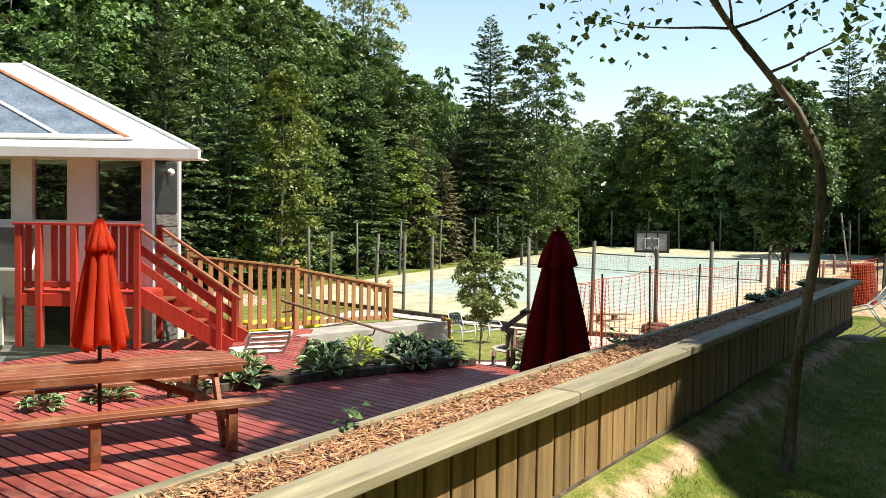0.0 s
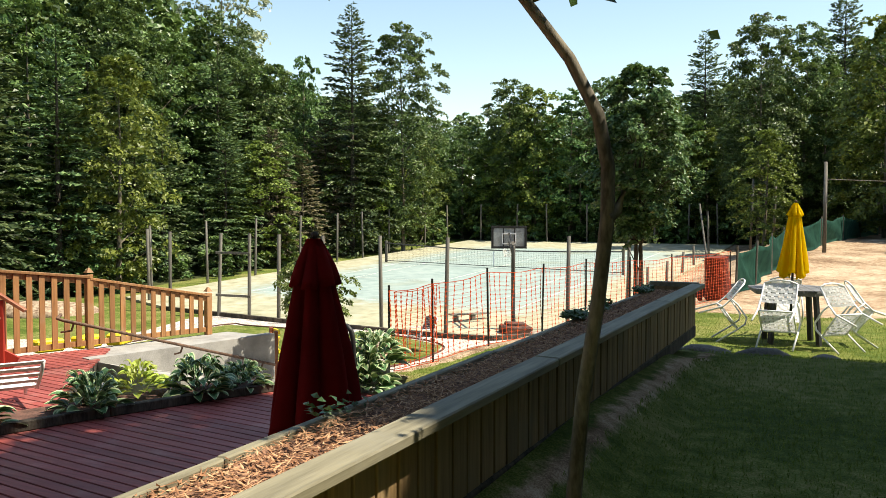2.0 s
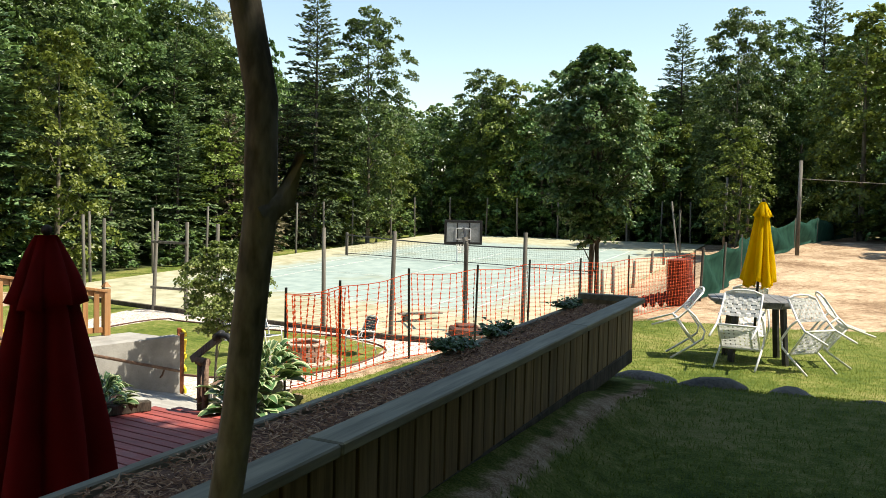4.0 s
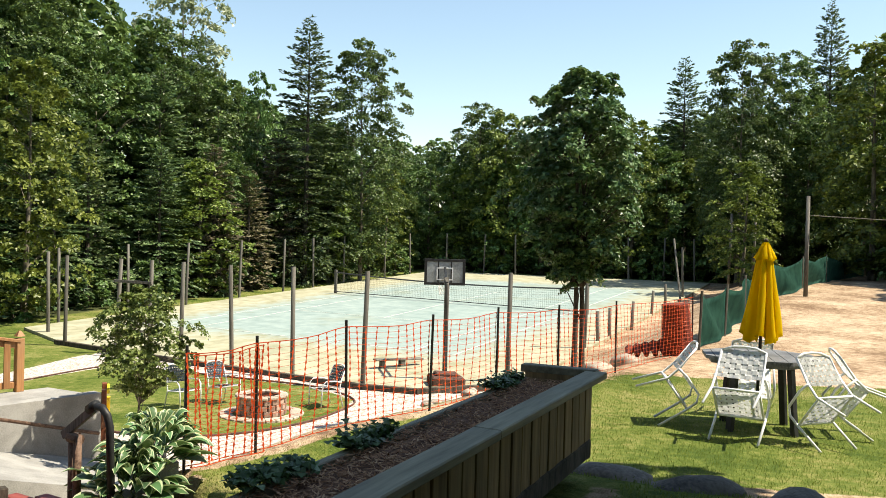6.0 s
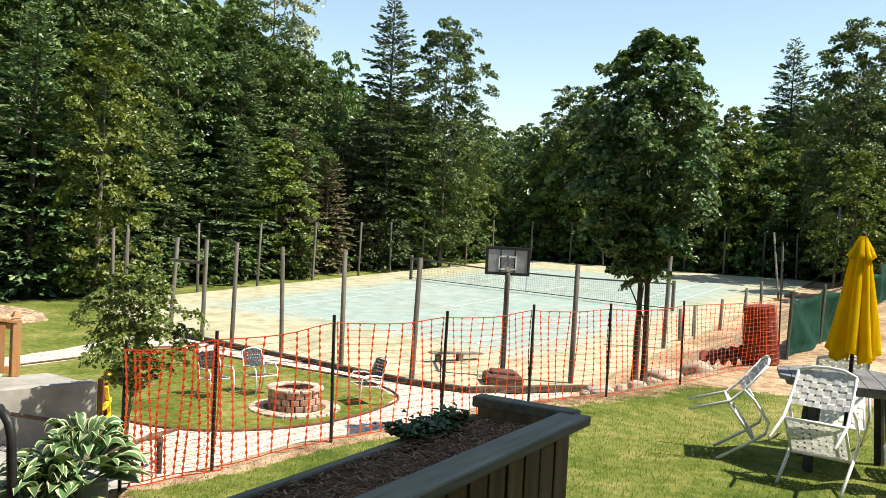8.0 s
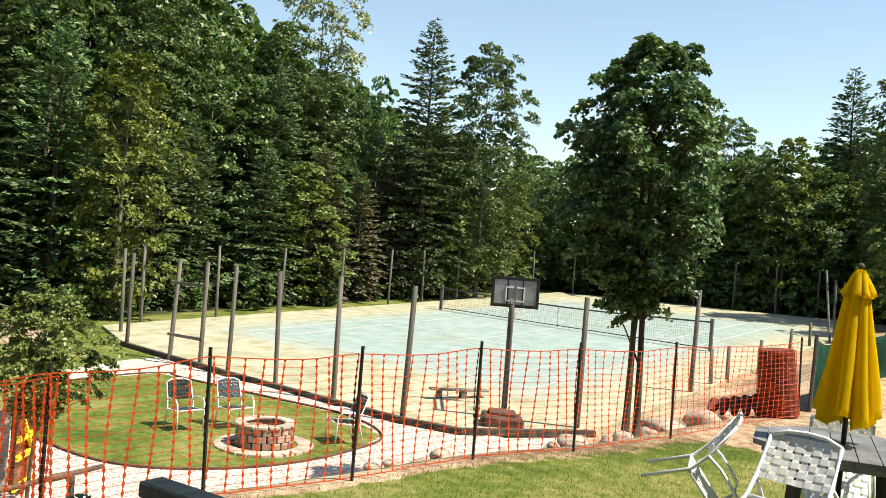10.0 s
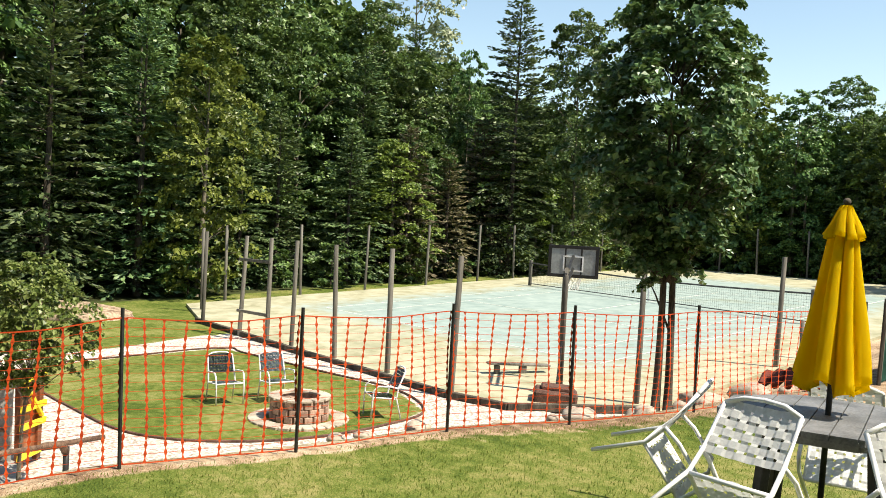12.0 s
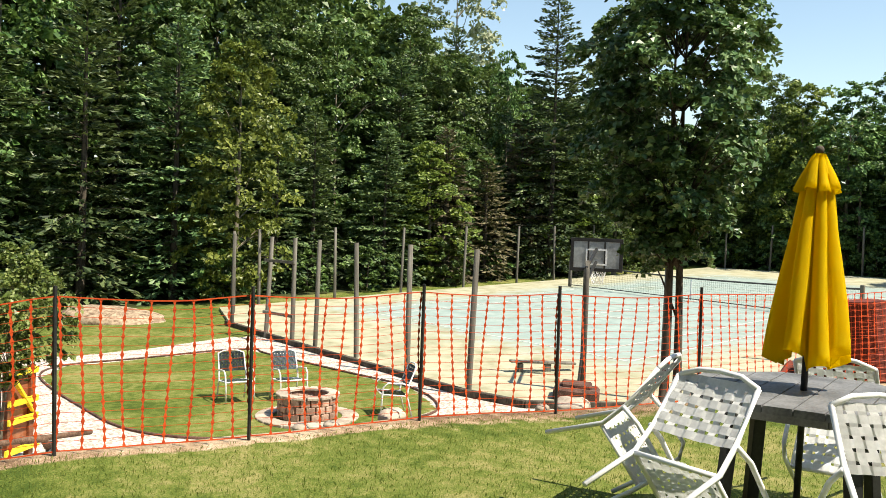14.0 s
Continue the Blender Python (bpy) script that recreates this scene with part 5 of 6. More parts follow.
def build_landing():
    """Red landing with a baluster rail, and the stairs down to the deck."""
    root = thing("entrance_stairs", "bright red wooden landing and stairs with railings at the house", "stairs", HOUSE)
    z0, zt, yn, yf = DECK_Z, -0.1, 13.72, 14.8
    xa, xb, xe = -6.75, -4.86, -3.5
    for i in range(8):
        part("floor_board", box((xb - xa + 0.1, 0.128, 0.035), pose((xa + xb) / 2, yn + 0.06 + i * 0.138, zt - 0.018), 0.003), M["red"], root)
    part("rim_board", box((xb - xa + 0.1, 0.04, 0.2), pose((xa + xb) / 2, yn - 0.02, zt - 0.13), 0.004), M["red"], root)
    part("rim_board", box((0.04, yf - yn, 0.2), pose(xb + 0.06, (yn + yf) / 2, zt - 0.13), 0.004), M["red"], root)
    for x, y in ((xa, yn), (-6.42, yn - 0.03), (-5.86, yn - 0.03), (xb, yn - 0.02), (xb, yf)):
        part("post", box((0.1, 0.1, 1.06 + zt - z0), pose(x, y, (1.0 + z0) / 2), 0.006), M["red"], root)
    part("handrail", box((xb - xa + 0.16, 0.14, 0.04), pose((xa + xb) / 2, yn - 0.01, 0.98), 0.006), M["red"], root)
    part("lower_rail", box((xb - xa, 0.04, 0.09), pose((xa + xb) / 2, yn, 0.02), 0.004), M["red"], root)
    x = xa + 0.14
    while x < xb - 0.08:
        if min(abs(x - p) for p in (-6.42, -5.86)) > 0.09:
            part("baluster", box((0.1, 0.025, 1.02), pose(x, yn + 0.02, 0.46), 0.003), M["red"], root)
        x += 0.137
    run, rise = (xe - xb) / 5, (zt - z0) / 5
    for side_y in (yn + 0.02, yf - 0.04):
        part("stringer", bar((xb - 0.02, side_y, zt - 0.02), (xe + 0.12, side_y, z0 + 0.06), 0.045, 0.26, 0.004), M["red"], root)
        part("newel", box((0.095, 0.095, 1.0), pose(xe - 0.06, side_y, z0 + 0.5), 0.006), M["red"], root)
        part("stair_rail", bar((xb, side_y - 0.01, 0.94), (xe + 0.28, side_y - 0.01, z0 + 0.84), 0.1, 0.045, 0.005), M["bench"], root, "brown worn handrail")
        for h in (0.62, 0.36):
            part("side_board", bar((xb, side_y, h + 0.0), (xe - 0.06, side_y, z0 + h + 0.1), 0.03, 0.13, 0.003), M["red"], root)
    for i in range(1, 5):
        part("tread", box((0.29, yf - yn - 0.06, 0.04), pose(xb + run * (i - 0.4), (yn + yf) / 2, zt - rise * i + 0.02), 0.004), M["bench"], root, "worn dark tread")


build_landing()


# ---- walkway rail, concrete wall, handrails ----
RAIL = [Vector((-12.1, 10.35, -1.03)), Vector((-11.46, 12.43, -1.03)), Vector((-10.88, 14.7, -1.05))]
RAIL_TOP = [0.6, 0.31, -0.17]


def build_rail():
    root = thing("cedar_railing", "honey-brown cedar railing with wide balusters along the walkway", "railing")
    for p, t in zip(RAIL, RAIL_TOP):
        post = part("post", box((0.11, 0.11, t - p.z - 0.1), pose(p.x, p.y, (t + p.z - 0.1) / 2, 0, 0, -15), 0.006), M["cedar"], root)
        bm = bmesh.new()
        bmesh.ops.create_cone(bm, cap_ends=True, segments=4, radius1=0.085, radius2=0.02, depth=0.08, matrix=pose(p.x, p.y, t - 0.03, 0, 0, 30))
        part("post_cap", bm, M["cedar"], post)
    for i in range(2):
        a, b = RAIL[i], RAIL[i + 1]
        za, zb = RAIL_TOP[i] - 0.17, RAIL_TOP[i + 1] - 0.14
        part("handrail", bar((a.x, a.y, za), (b.x, b.y, zb), 0.13, 0.045, 0.006), M["cedar"], root)
        part("upper_rail", bar((a.x, a.y, za - 0.07), (b.x, b.y, zb - 0.07), 0.04, 0.09, 0.004), M["cedar"], root)
        part("lower_rail", bar((a.x, a.y, a.z + 0.1), (b.x, b.y, b.z + 0.1), 0.04, 0.09, 0.004), M["cedar"], root)
        n = int((b - a).length / 0.19)
        yaw = math.degrees(math.atan2(b.y - a.y, b.x - a.x))
        for k in range(1, n):
            t = k / n
            p = a.lerp(b, t)
            top = za + (zb - za) * t - 0.03
            part("baluster", box((0.092, 0.024, top - p.z - 0.06), pose(p.x + 0.03, p.y, (top + p.z + 0.06) / 2, 0, 0, yaw), 0.003), M["cedar"], root)


build_rail()


def build_concrete():
    tagged(part("walkway", prism([(-12.2, 10.2), (-11.0, 10.2), (-9.75, 15.1), (-10.8, 15.15)], -2.2, -1.05), M["concrete"]),
           "grey concrete walkway block between railing and ramp", "walkway", kind="structure")
    wall = thing("concrete_wall", "grey concrete wall beside the ramp", "wall", kind="structure")
    part("body", prism([(-10.72, 11.6), (-10.52, 11.55), (-9.62, 15.05), (-9.82, 15.1)], -2.2, -1.0), M["concrete"], wall)
    bm = bmesh.new()
    pts = [(-10.6, 11.7), (-8.4, 11.2), (-7.7, 14.3), (-9.7, 15.2)]
    v = [bm.verts.new((x, y, -1.06 if y < 12 else -1.99)) for x, y in pts] + [bm.verts.new((x, y, -2.3)) for x, y in pts]
    for f in ((0, 1, 2, 3), (0, 1, 5, 4), (1, 2, 6, 5), (2, 3, 7, 6), (3, 0, 4, 7)):
        bm.faces.new([v[i] for i in f])
    bmesh.ops.recalc_face_normals(bm, faces=bm.faces)
    tagged(part("ramp", bm, M["concrete"]), "rough concrete ramp down to the garden", "ramp", kind="structure")


build_concrete()


def build_pipes():
    a = thing("wall_handrail", "long brown metal handrail on rusty brackets along the concrete wall", "handrail")
    p0, p1 = Vector((-10.06, 10.68, -0.28)), Vector((-9.55, 14.95, -1.56))
    part("pipe", tube([p0 + Vector((-0.16, 0.1, 0.06)), p0 + Vector((-0.04, -0.06, 0.03)), p0, p1], 0.024, 8), M["rust"], a, smooth=True)
    for t in (0.04, 0.5, 0.93):
        p = p0.lerp(p1, t)
        part("bracket", tube([p, p + Vector((-0.05, 0, -0.12)), p + Vector((-0.3 + 0.2 * t, 0.03, -0.16))], 0.016, 6), M["rust"], a, "orange rusty bracket")
    b = thing("stair_handrail", "dark bent pipe handrail at the edge of the deck", "handrail")
    part("pipe", tube([(-5.64, 11.3, -1.3), (-5.66, 11.27, -0.34), (-5.68, 11.26, -0.24), (-5.74, 11.26, -0.18), (-5.86, 11.28, -0.18), (-5.92, 11.3, -0.2)], 0.034, 10), M["blackmetal"], b, smooth=True)
    part("elbow", tube([(-5.82, 11.27, -0.16), (-5.93, 11.3, -0.22)], 0.045, 8), M["blackmetal"], b, smooth=True)
    part("plank", bar((-5.86, 11.29, -0.2), (-6.3, 11.36, -0.5), 0.035, 0.075, 0.004), M["post"], b, "weathered board")
    for x, y, t in ((-6.06, 11.3, -0.46), (-6.16, 11.34, -0.5)):
        part("post", tube([(x, y, -1.5), (x, y, t)], 0.036, 8), M["rust"], b, "rusty pipe post", True)
    part("clamp", tube([(-6.04, 11.3, -0.5), (-6.2, 11.35, -0.5)], 0.05, 8), M["rust"], b, "orange rusty clamp")
    c = thing("garden_rail", "low brown pipe rail with a rusty elbow beside the gravel path", "handrail")
    part("pipe", tube([(-7.3, 12.9, -1.2), (-8.6, 15.2, -1.55), (-8.94, 15.85, -1.64)], 0.032, 8), M["rust"], c, smooth=True)
    part("elbow", tube([(-8.42, 14.9, -1.5), (-8.58, 15.18, -1.55), (-8.62, 15.25, -1.66)], 0.044, 8), M["rust"], c, "orange rusty elbow", True)
    part("leg", tube([(-8.63, 15.26, -2.3), (-8.63, 15.26, -1.6)], 0.036, 8), M["blackmetal"], c, smooth=True)
    part("leg", tube([(-7.36, 13.0, -2.3), (-7.36, 13.0, -1.22)], 0.034, 8), M["blackmetal"], c, smooth=True)


build_pipes()


# ---- picnic table ----
def build_picnic_table():
    d = Vector((-6.22 + 7.04, 5.78 - 4.02)).normalized()
    yaw = math.degrees(math.atan2(d.y, d.x))
    root = thing("picnic_table", "long reddish-brown wooden picnic table with benches on the deck", "picnic table", pose(-7.35, 4.55, DECK_Z, 0, 0, yaw))
    L = 3.1
    for i in range(5):
        part("top_board", box((L, 0.145, 0.04), pose(0.3, -0.31 + 0.155 * i, 0.735), 0.005), M["bench"], root)
    part("apron", box((L - 0.1, 0.03, 0.07), pose(0.3, -0.37, 0.69), 0.003), M["bench"], root)
    for s in (-1, 1):
        for k in range(2):
            part("seat_board", box((L + 0.1, 0.135, 0.04), pose(0.3, s * (0.68 + 0.145 * k) - 0.0, 0.43), 0.005), M["bench"], root)
    for x in (-0.9, 1.5):
        part("seat_bearer", box((0.045, 1.7, 0.1), pose(x, 0, 0.36), 0.003), M["bench"], root)
        part("top_bearer", box((0.045, 0.74, 0.09), pose(x, 0, 0.67), 0.003), M["bench"], root)
        for s in (-1, 1):
            part("leg", bar((x + 0.046, s * 0.26, 0.71), (x + 0.046, s * 0.62, 0.0), 0.045, 0.1, 0.003), M["bench"], root)
        part("brace", bar((x * 0.95, 0, 0.38), (x * 0.25 + 0.25, 0, 0.7), 0.04, 0.07, 0.003), M["bench"], root)
    for x in (-0.9, 0.35, 1.55):
        part("bench_leg", box((0.09, 0.09, 0.41), pose(x, -0.82, 0.205), 0.004), M["bench"], root)


build_picnic_table()


# ---- chairs, table, fire pit ----
def patio_chair(label, strap, group, category="chair"):
    """Tubular chair with woven straps; seat faces +y, feet on z = 0."""
    root = thing("patio_chair", label, category, None, group)
    w, r = 0.27, 0.016
    for s in (-1, 1):
        x = s * w
        part("side_frame", tube([(x, 0.27, 0.0), (x * 1.02, 0.26, 0.36), (x * 1.04, 0.24, 0.56), (x * 1.06, 0.16, 0.635), (x * 1.06, -0.1, 0.62), (x * 1.02, -0.24, 0.58)], r, 7), M["whitemetal"], root, smooth=True)
        part("back_leg", tube([(x, -0.3, 0.0), (x, -0.2, 0.4), (x * 0.97, -0.24, 0.6), (x * 0.93, -0.36, 0.9)], r, 7), M["whitemetal"], root, smooth=True)
        part("seat_rail", tube([(x * 0.95, 0.25, 0.42), (x * 0.95, -0.2, 0.38)], r * 0.9, 7), M["whitemetal"], root, smooth=True)
    part("top_rail", tube([(-w * 0.93, -0.36, 0.9), (-w * 0.5, -0.385, 0.945), (0, -0.39, 0.955), (w * 0.5, -0.385, 0.945), (w * 0.93, -0.36, 0.9)], r, 7), M["whitemetal"], root, smooth=True)
    part("front_rail", tube([(-w * 0.95, 0.25, 0.42), (w * 0.95, 0.25, 0.42)], r, 7), M["whitemetal"], root, smooth=True)
    part("rear_rail", tube([(-w * 0.95, -0.2, 0.385), (w * 0.95, -0.2, 0.385)], r, 7), M["whitemetal"], root, smooth=True)

    def weave(p00, p10, p01, p11, nu, nv):
        """One woven sheet with a row of openings between the straps."""
        bm = bmesh.new()
        P = [Vector(p) for p in (p00, p10, p01, p11)]

        def at(u, v):
            return (P[0] * (1 - u) + P[1] * u) * (1 - v) + (P[2] * (1 - u) + P[3] * u) * v
        nrm = (P[1] - P[0]).cross(P[2] - P[0]).normalized()

        def stops(n):
            s = [0.0]
            for i in range(n):
                s += [(i + 0.72) / (n - 0.28), (i + 1) / (n - 0.28)]
            return s[:-1]
        su, sv = stops(nu), stops(nv)
        grid = [[bm.verts.new(at(u, v) + nrm * (0.003 * (1 if (i // 2 + j // 2) % 2 else -1) - 0.02 * math.sin(math.pi * u))) for i, u in enumerate(su)] for j, v in enumerate(sv)]
        for j in range(len(sv) - 1):
            for i in range(len(su) - 1):
                if i % 2 and j % 2:
                    continue
                bm.faces.new((grid[j][i], grid[j][i + 1], grid[j + 1][i + 1], grid[j + 1][i]))
        bmesh.ops.solidify(bm, geom=bm.faces[:], thickness=0.004)
        return bm
    q = w * 0.93
    part("seat", weave((-q, 0.25, 0.425), (q, 0.25, 0.425), (-q, -0.2, 0.39), (q, -0.2, 0.39), 8, 7), strap, root, "woven strap seat")
    part("backrest", weave((-q, -0.235, 0.56), (q, -0.235, 0.56), (-q * 0.95, -0.37, 0.925), (q * 0.95, -0.37, 0.925), 8, 6), strap, root, "woven strap backrest")
    return root


TABLE = Vector((-0.82, 16.55))
LAWN = float(height(TABLE.x, TABLE.y))


def tipped(angle, tilt, reach):
    """Pose of a chair tipped forward against the table from that side."""
    a = radians(angle)
    x, y = TABLE.x + reach * math.cos(a), TABLE.y + reach * math.sin(a)
    face = angle + 180 - 90
    return pose(x, y, float(height(x, y)) + 0.012, 0, 0, face) @ pose(0, 0, 0, -tilt) @ pose(0, -0.25, 0) @ Matrix.Diagonal((0.95, 0.92, 0.92, 1))


first = patio_chair("white metal patio chair with woven straps, tipped forward against the table", M["strap"], "chairs tipped against the table")
first.matrix_basis = tipped(262, 57, 1.17)
for ang, tilt, reach in ((196, 59, 1.17), (318, 57, 1.17), (12, 57, 1.2), (100, 57, 1.17)):
    copy_thing(first, tipped(ang, tilt, reach) @ Matrix.Diagonal((1 / 0.95, 1 / 0.92, 1 / 0.92, 1)))

second = patio_chair("white metal chair with dark blue-grey straps on the fire pit lawn", M["bluestrap"], "chairs round the fire pit")
spots = [(-12.12, 19.69, 257), (-11.82, 20.6, 258), (-9.65, 21.2, 153)]
for i, (x, y, face) in enumerate(spots):
    m = pose(x, y, float(height(x, y)) + 0.005, 0, 0, face) @ Matrix.Diagonal((0.92, 0.92, 0.9, 1))
    if i == 0:
        second.matrix_basis = m
    else:
        copy_thing(second, m @ Matrix.Diagonal((1 / 0.92, 1 / 0.92, 1 / 0.9, 1)))


def build_table():
    root = thing("patio_table", "weathered grey octagonal patio table on the lawn", "table", pose(TABLE.x, TABLE.y, LAWN, 0, 0, 12))
    top = 0.08 - LAWN
    R = 0.68
    oct8 = [(R * math.cos(radians(22.5 + 45 * i)), R * math.sin(radians(22.5 + 45 * i))) for i in range(8)]
    n = 9
    for i in range(n):
        x0, x1 = -R + 2 * R * i / n + 0.004, -R + 2 * R * (i + 1) / n - 0.004
        bm = prism(oct8, top - 0.04, top)
        for co, no in ((x0, -1), (x1, 1)):
            bmesh.ops.bisect_plane(bm, geom=bm.verts[:] + bm.edges[:] + bm.faces[:], plane_co=(co, 0, 0), plane_no=(no, 0, 0), clear_outer=True)
        bmesh.ops.holes_fill(bm, edges=bm.edges)
        part("top_board", bm, M["tabletop"], root)
    for i in range(8):
        (ax, ay), (bx, by) = oct8[i], oct8[(i + 1) % 8]
        part("apron", bar((ax * 0.88, ay * 0.88, top - 0.065), (bx * 0.88, by * 0.88, top - 0.065), 0.025, 0.05, 0.003), M["tabletop"], root)
    for i in range(4):
        a = radians(45 + 90 * i)
        part("leg", bar((0.42 * math.cos(a), 0.42 * math.sin(a), top - 0.05), (0.5 * math.cos(a), 0.5 * math.sin(a), -0.01), 0.08, 0.06, 0.005), M["blackmetal"], root, "dark leg")


build_table()


def build_pit():
    x, y = -10.41, 20.02
    z = float(height(x, y))
    root = thing("fire_pit", "round fire pit of reddish stone blocks on a paved ring", "fire pit", pose(x, y, z) @ Matrix.Diagonal((0.93, 0.93, 0.95, 1)))
    rng = random.Random(2)
    for row in range(3):
        n = 18
        for i in range(n):
            a = 2 * math.pi * (i + 0.5 * (row % 2)) / n
            m = pose(0.46 * math.cos(a), 0.46 * math.sin(a), 0.065 + 0.125 * row, 0, 0, math.degrees(a) + rng.uniform(-2, 2))
            part("block", box((0.14, 0.152 + rng.uniform(-0.006, 0.004), 0.118), m, 0.01), M["brick"], root)
    for i in range(14):
        a = 2 * math.pi * i / 14
        part("cap_stone", box((0.2, 0.205, 0.05), pose(0.46 * math.cos(a), 0.46 * math.sin(a), 0.4, 0, 0, math.degrees(a)), 0.01), M["pale"], root, "pale cap stone")
    for i in range(26):
        a = 2 * math.pi * i / 26
        part("paver", box((0.3, 0.185, 0.06), pose(0.76 * math.cos(a), 0.76 * math.sin(a), 0.0, 0, 0, math.degrees(a)), 0.01), M["pale"], root, "pale paver")
    bm = bmesh.new()
    for i in range(16):
        a, r = rng.uniform(0, 6.28), rng.uniform(0, 0.28)
        add_box(bm, (rng.uniform(0.1, 0.2), rng.uniform(0.06, 0.1), 0.09), pose(r * math.cos(a), r * math.sin(a), 0.25 + rng.uniform(0, 0.08), rng.uniform(-25, 25), rng.uniform(-25, 25), rng.uniform(0, 180)), 0.012)
    part("broken_brick", bm, M["brick"], root, "reddish broken bricks inside")
    part("ash_bed", prism([(0.36 * math.cos(a), 0.36 * math.sin(a)) for a in np.linspace(0, 6.0, 18)], 0.0, 0.2), M["tarp"], root)


build_pit()


# ---- stones, borders, mounds ----
def stone(name, seed, label, category, m, material, size, group="", kind=""):
    bm = bmesh.new()
    bmesh.ops.create_icosphere(bm, subdivisions=3, radius=1.0)
    off = Vector((seed * 3.1, seed * 1.7, 0))
    for v in bm.verts:
        k = 1 + 0.35 * noise.noise(v.co * 1.1 + off) + 0.12 * noise.noise(v.co * 3 + off)
        v.co = Vector((v.co.x * size[0], v.co.y * size[1], v.co.z * size[2])) * k
    ob = part(name, bm, material, None, smooth=True)
    ob.matrix_basis = m
    return tagged(ob, label, category, group, kind)


def build_stones():
    rng = random.Random(4)
    for i, (x, y) in enumerate(((-1.4, 11.55), (-0.85, 11.5), (-0.2, 11.68), (0.5, 11.85), (1.1, 12.1), (-1.95, 11.45))):
        stone("edging_stone", i, "dark rounded field stone edging the lawn", "stone", pose(x, y, float(height(x, y)) - 0.02, 0, 0, 40 * i), M["rock"], (0.33, 0.23, 0.1), "stones along the lawn edge")
    for i in range(26):
        t = i / 26
        y = 16.0 + 10 * t
        x = float(np.interp(y, EDGE_Y, EDGE_X)) - rng.uniform(0.35, 1.1) - 1.0 * max(0, t - 0.3)
        s = rng.uniform(0.06, 0.17)
        stone("bank_stone", 10 + i, "pale reddish stone on the bare bank", "stone", pose(x, y, float(height(x, y)) + 0.02, 0, 0, 50 * i), M["pale"], (s * 1.3, s, s * 0.7), "stones on the bank")
    for i, (x, y, s) in enumerate(((-4.0, 21.6, 0.24), (-3.6, 22.2, 0.22), (-4.6, 22.3, 0.2))):
        stone("boulder", 50 + i, "pale rounded boulder beside the maple", "stone", pose(x, y, float(height(x, y)) + 0.05, 0, 0, 70 * i), M["pale"], (s * 1.4, s, s * 0.75), "boulders beside the maple")
    stone("dark_boulder", 61, "dark brown boulder lying on the gravel", "stone", pose(-7.05, 21.25, float(height(-7.05, 21.25)), 0, 0, 50), M["tarp"], (0.75, 0.42, 0.28))
    stone("earth_mound", 62, "low heap of brown wood chips before the woods", "heap", pose(-24.6, 22.9, float(height(-24.6, 22.9)), 0, 0, 30), M["chipheap"], (1.7, 1.2, 0.42))
    # lawn edging round the fire pit lawn
    root = thing("lawn_edging", "thin dark edging round the fire pit lawn", "edging", kind="structure")
    pts = [Vector(p) for p in ISLAND]
    line = []
    for i in range(len(pts)):
        p0, p1, p2, p3 = (pts[(i + k) % len(pts)] for k in (-1, 0, 1, 2))
        for t in np.linspace(0, 1, 6)[:-1]:
            q = 0.5 * (2 * p1 + (p2 - p0) * t + (2 * p0 - 5 * p1 + 4 * p2 - p3) * t * t + (3 * p1 - p0 - 3 * p2 + p3) * t ** 3)
            line.append((q.x, q.y, float(height(q.x, q.y)) + 0.02))
    part("strip", tube(line + line[:1], 0.022, 5, False), M["tarp"], root)
    # court kerb timber on the south side
    root = thing("court_kerb", "dark timber along the edge of the court", "kerb", kind="structure")
    for a, b in (((-21.8, 25.1), (-16.0, 24.2)), ((-16.0, 24.2), (-10.0, 23.28)), ((-10.0, 23.28), (-8.6, 23.4)), ((-8.6, 23.4), (-6.75, 25.5))):
        part("timber", bar((*a, float(height(*a)) + 0.06), (*b, float(height(*b)) + 0.06), 0.12, 0.14, 0.01), M["darkbark"], root)


build_stones()


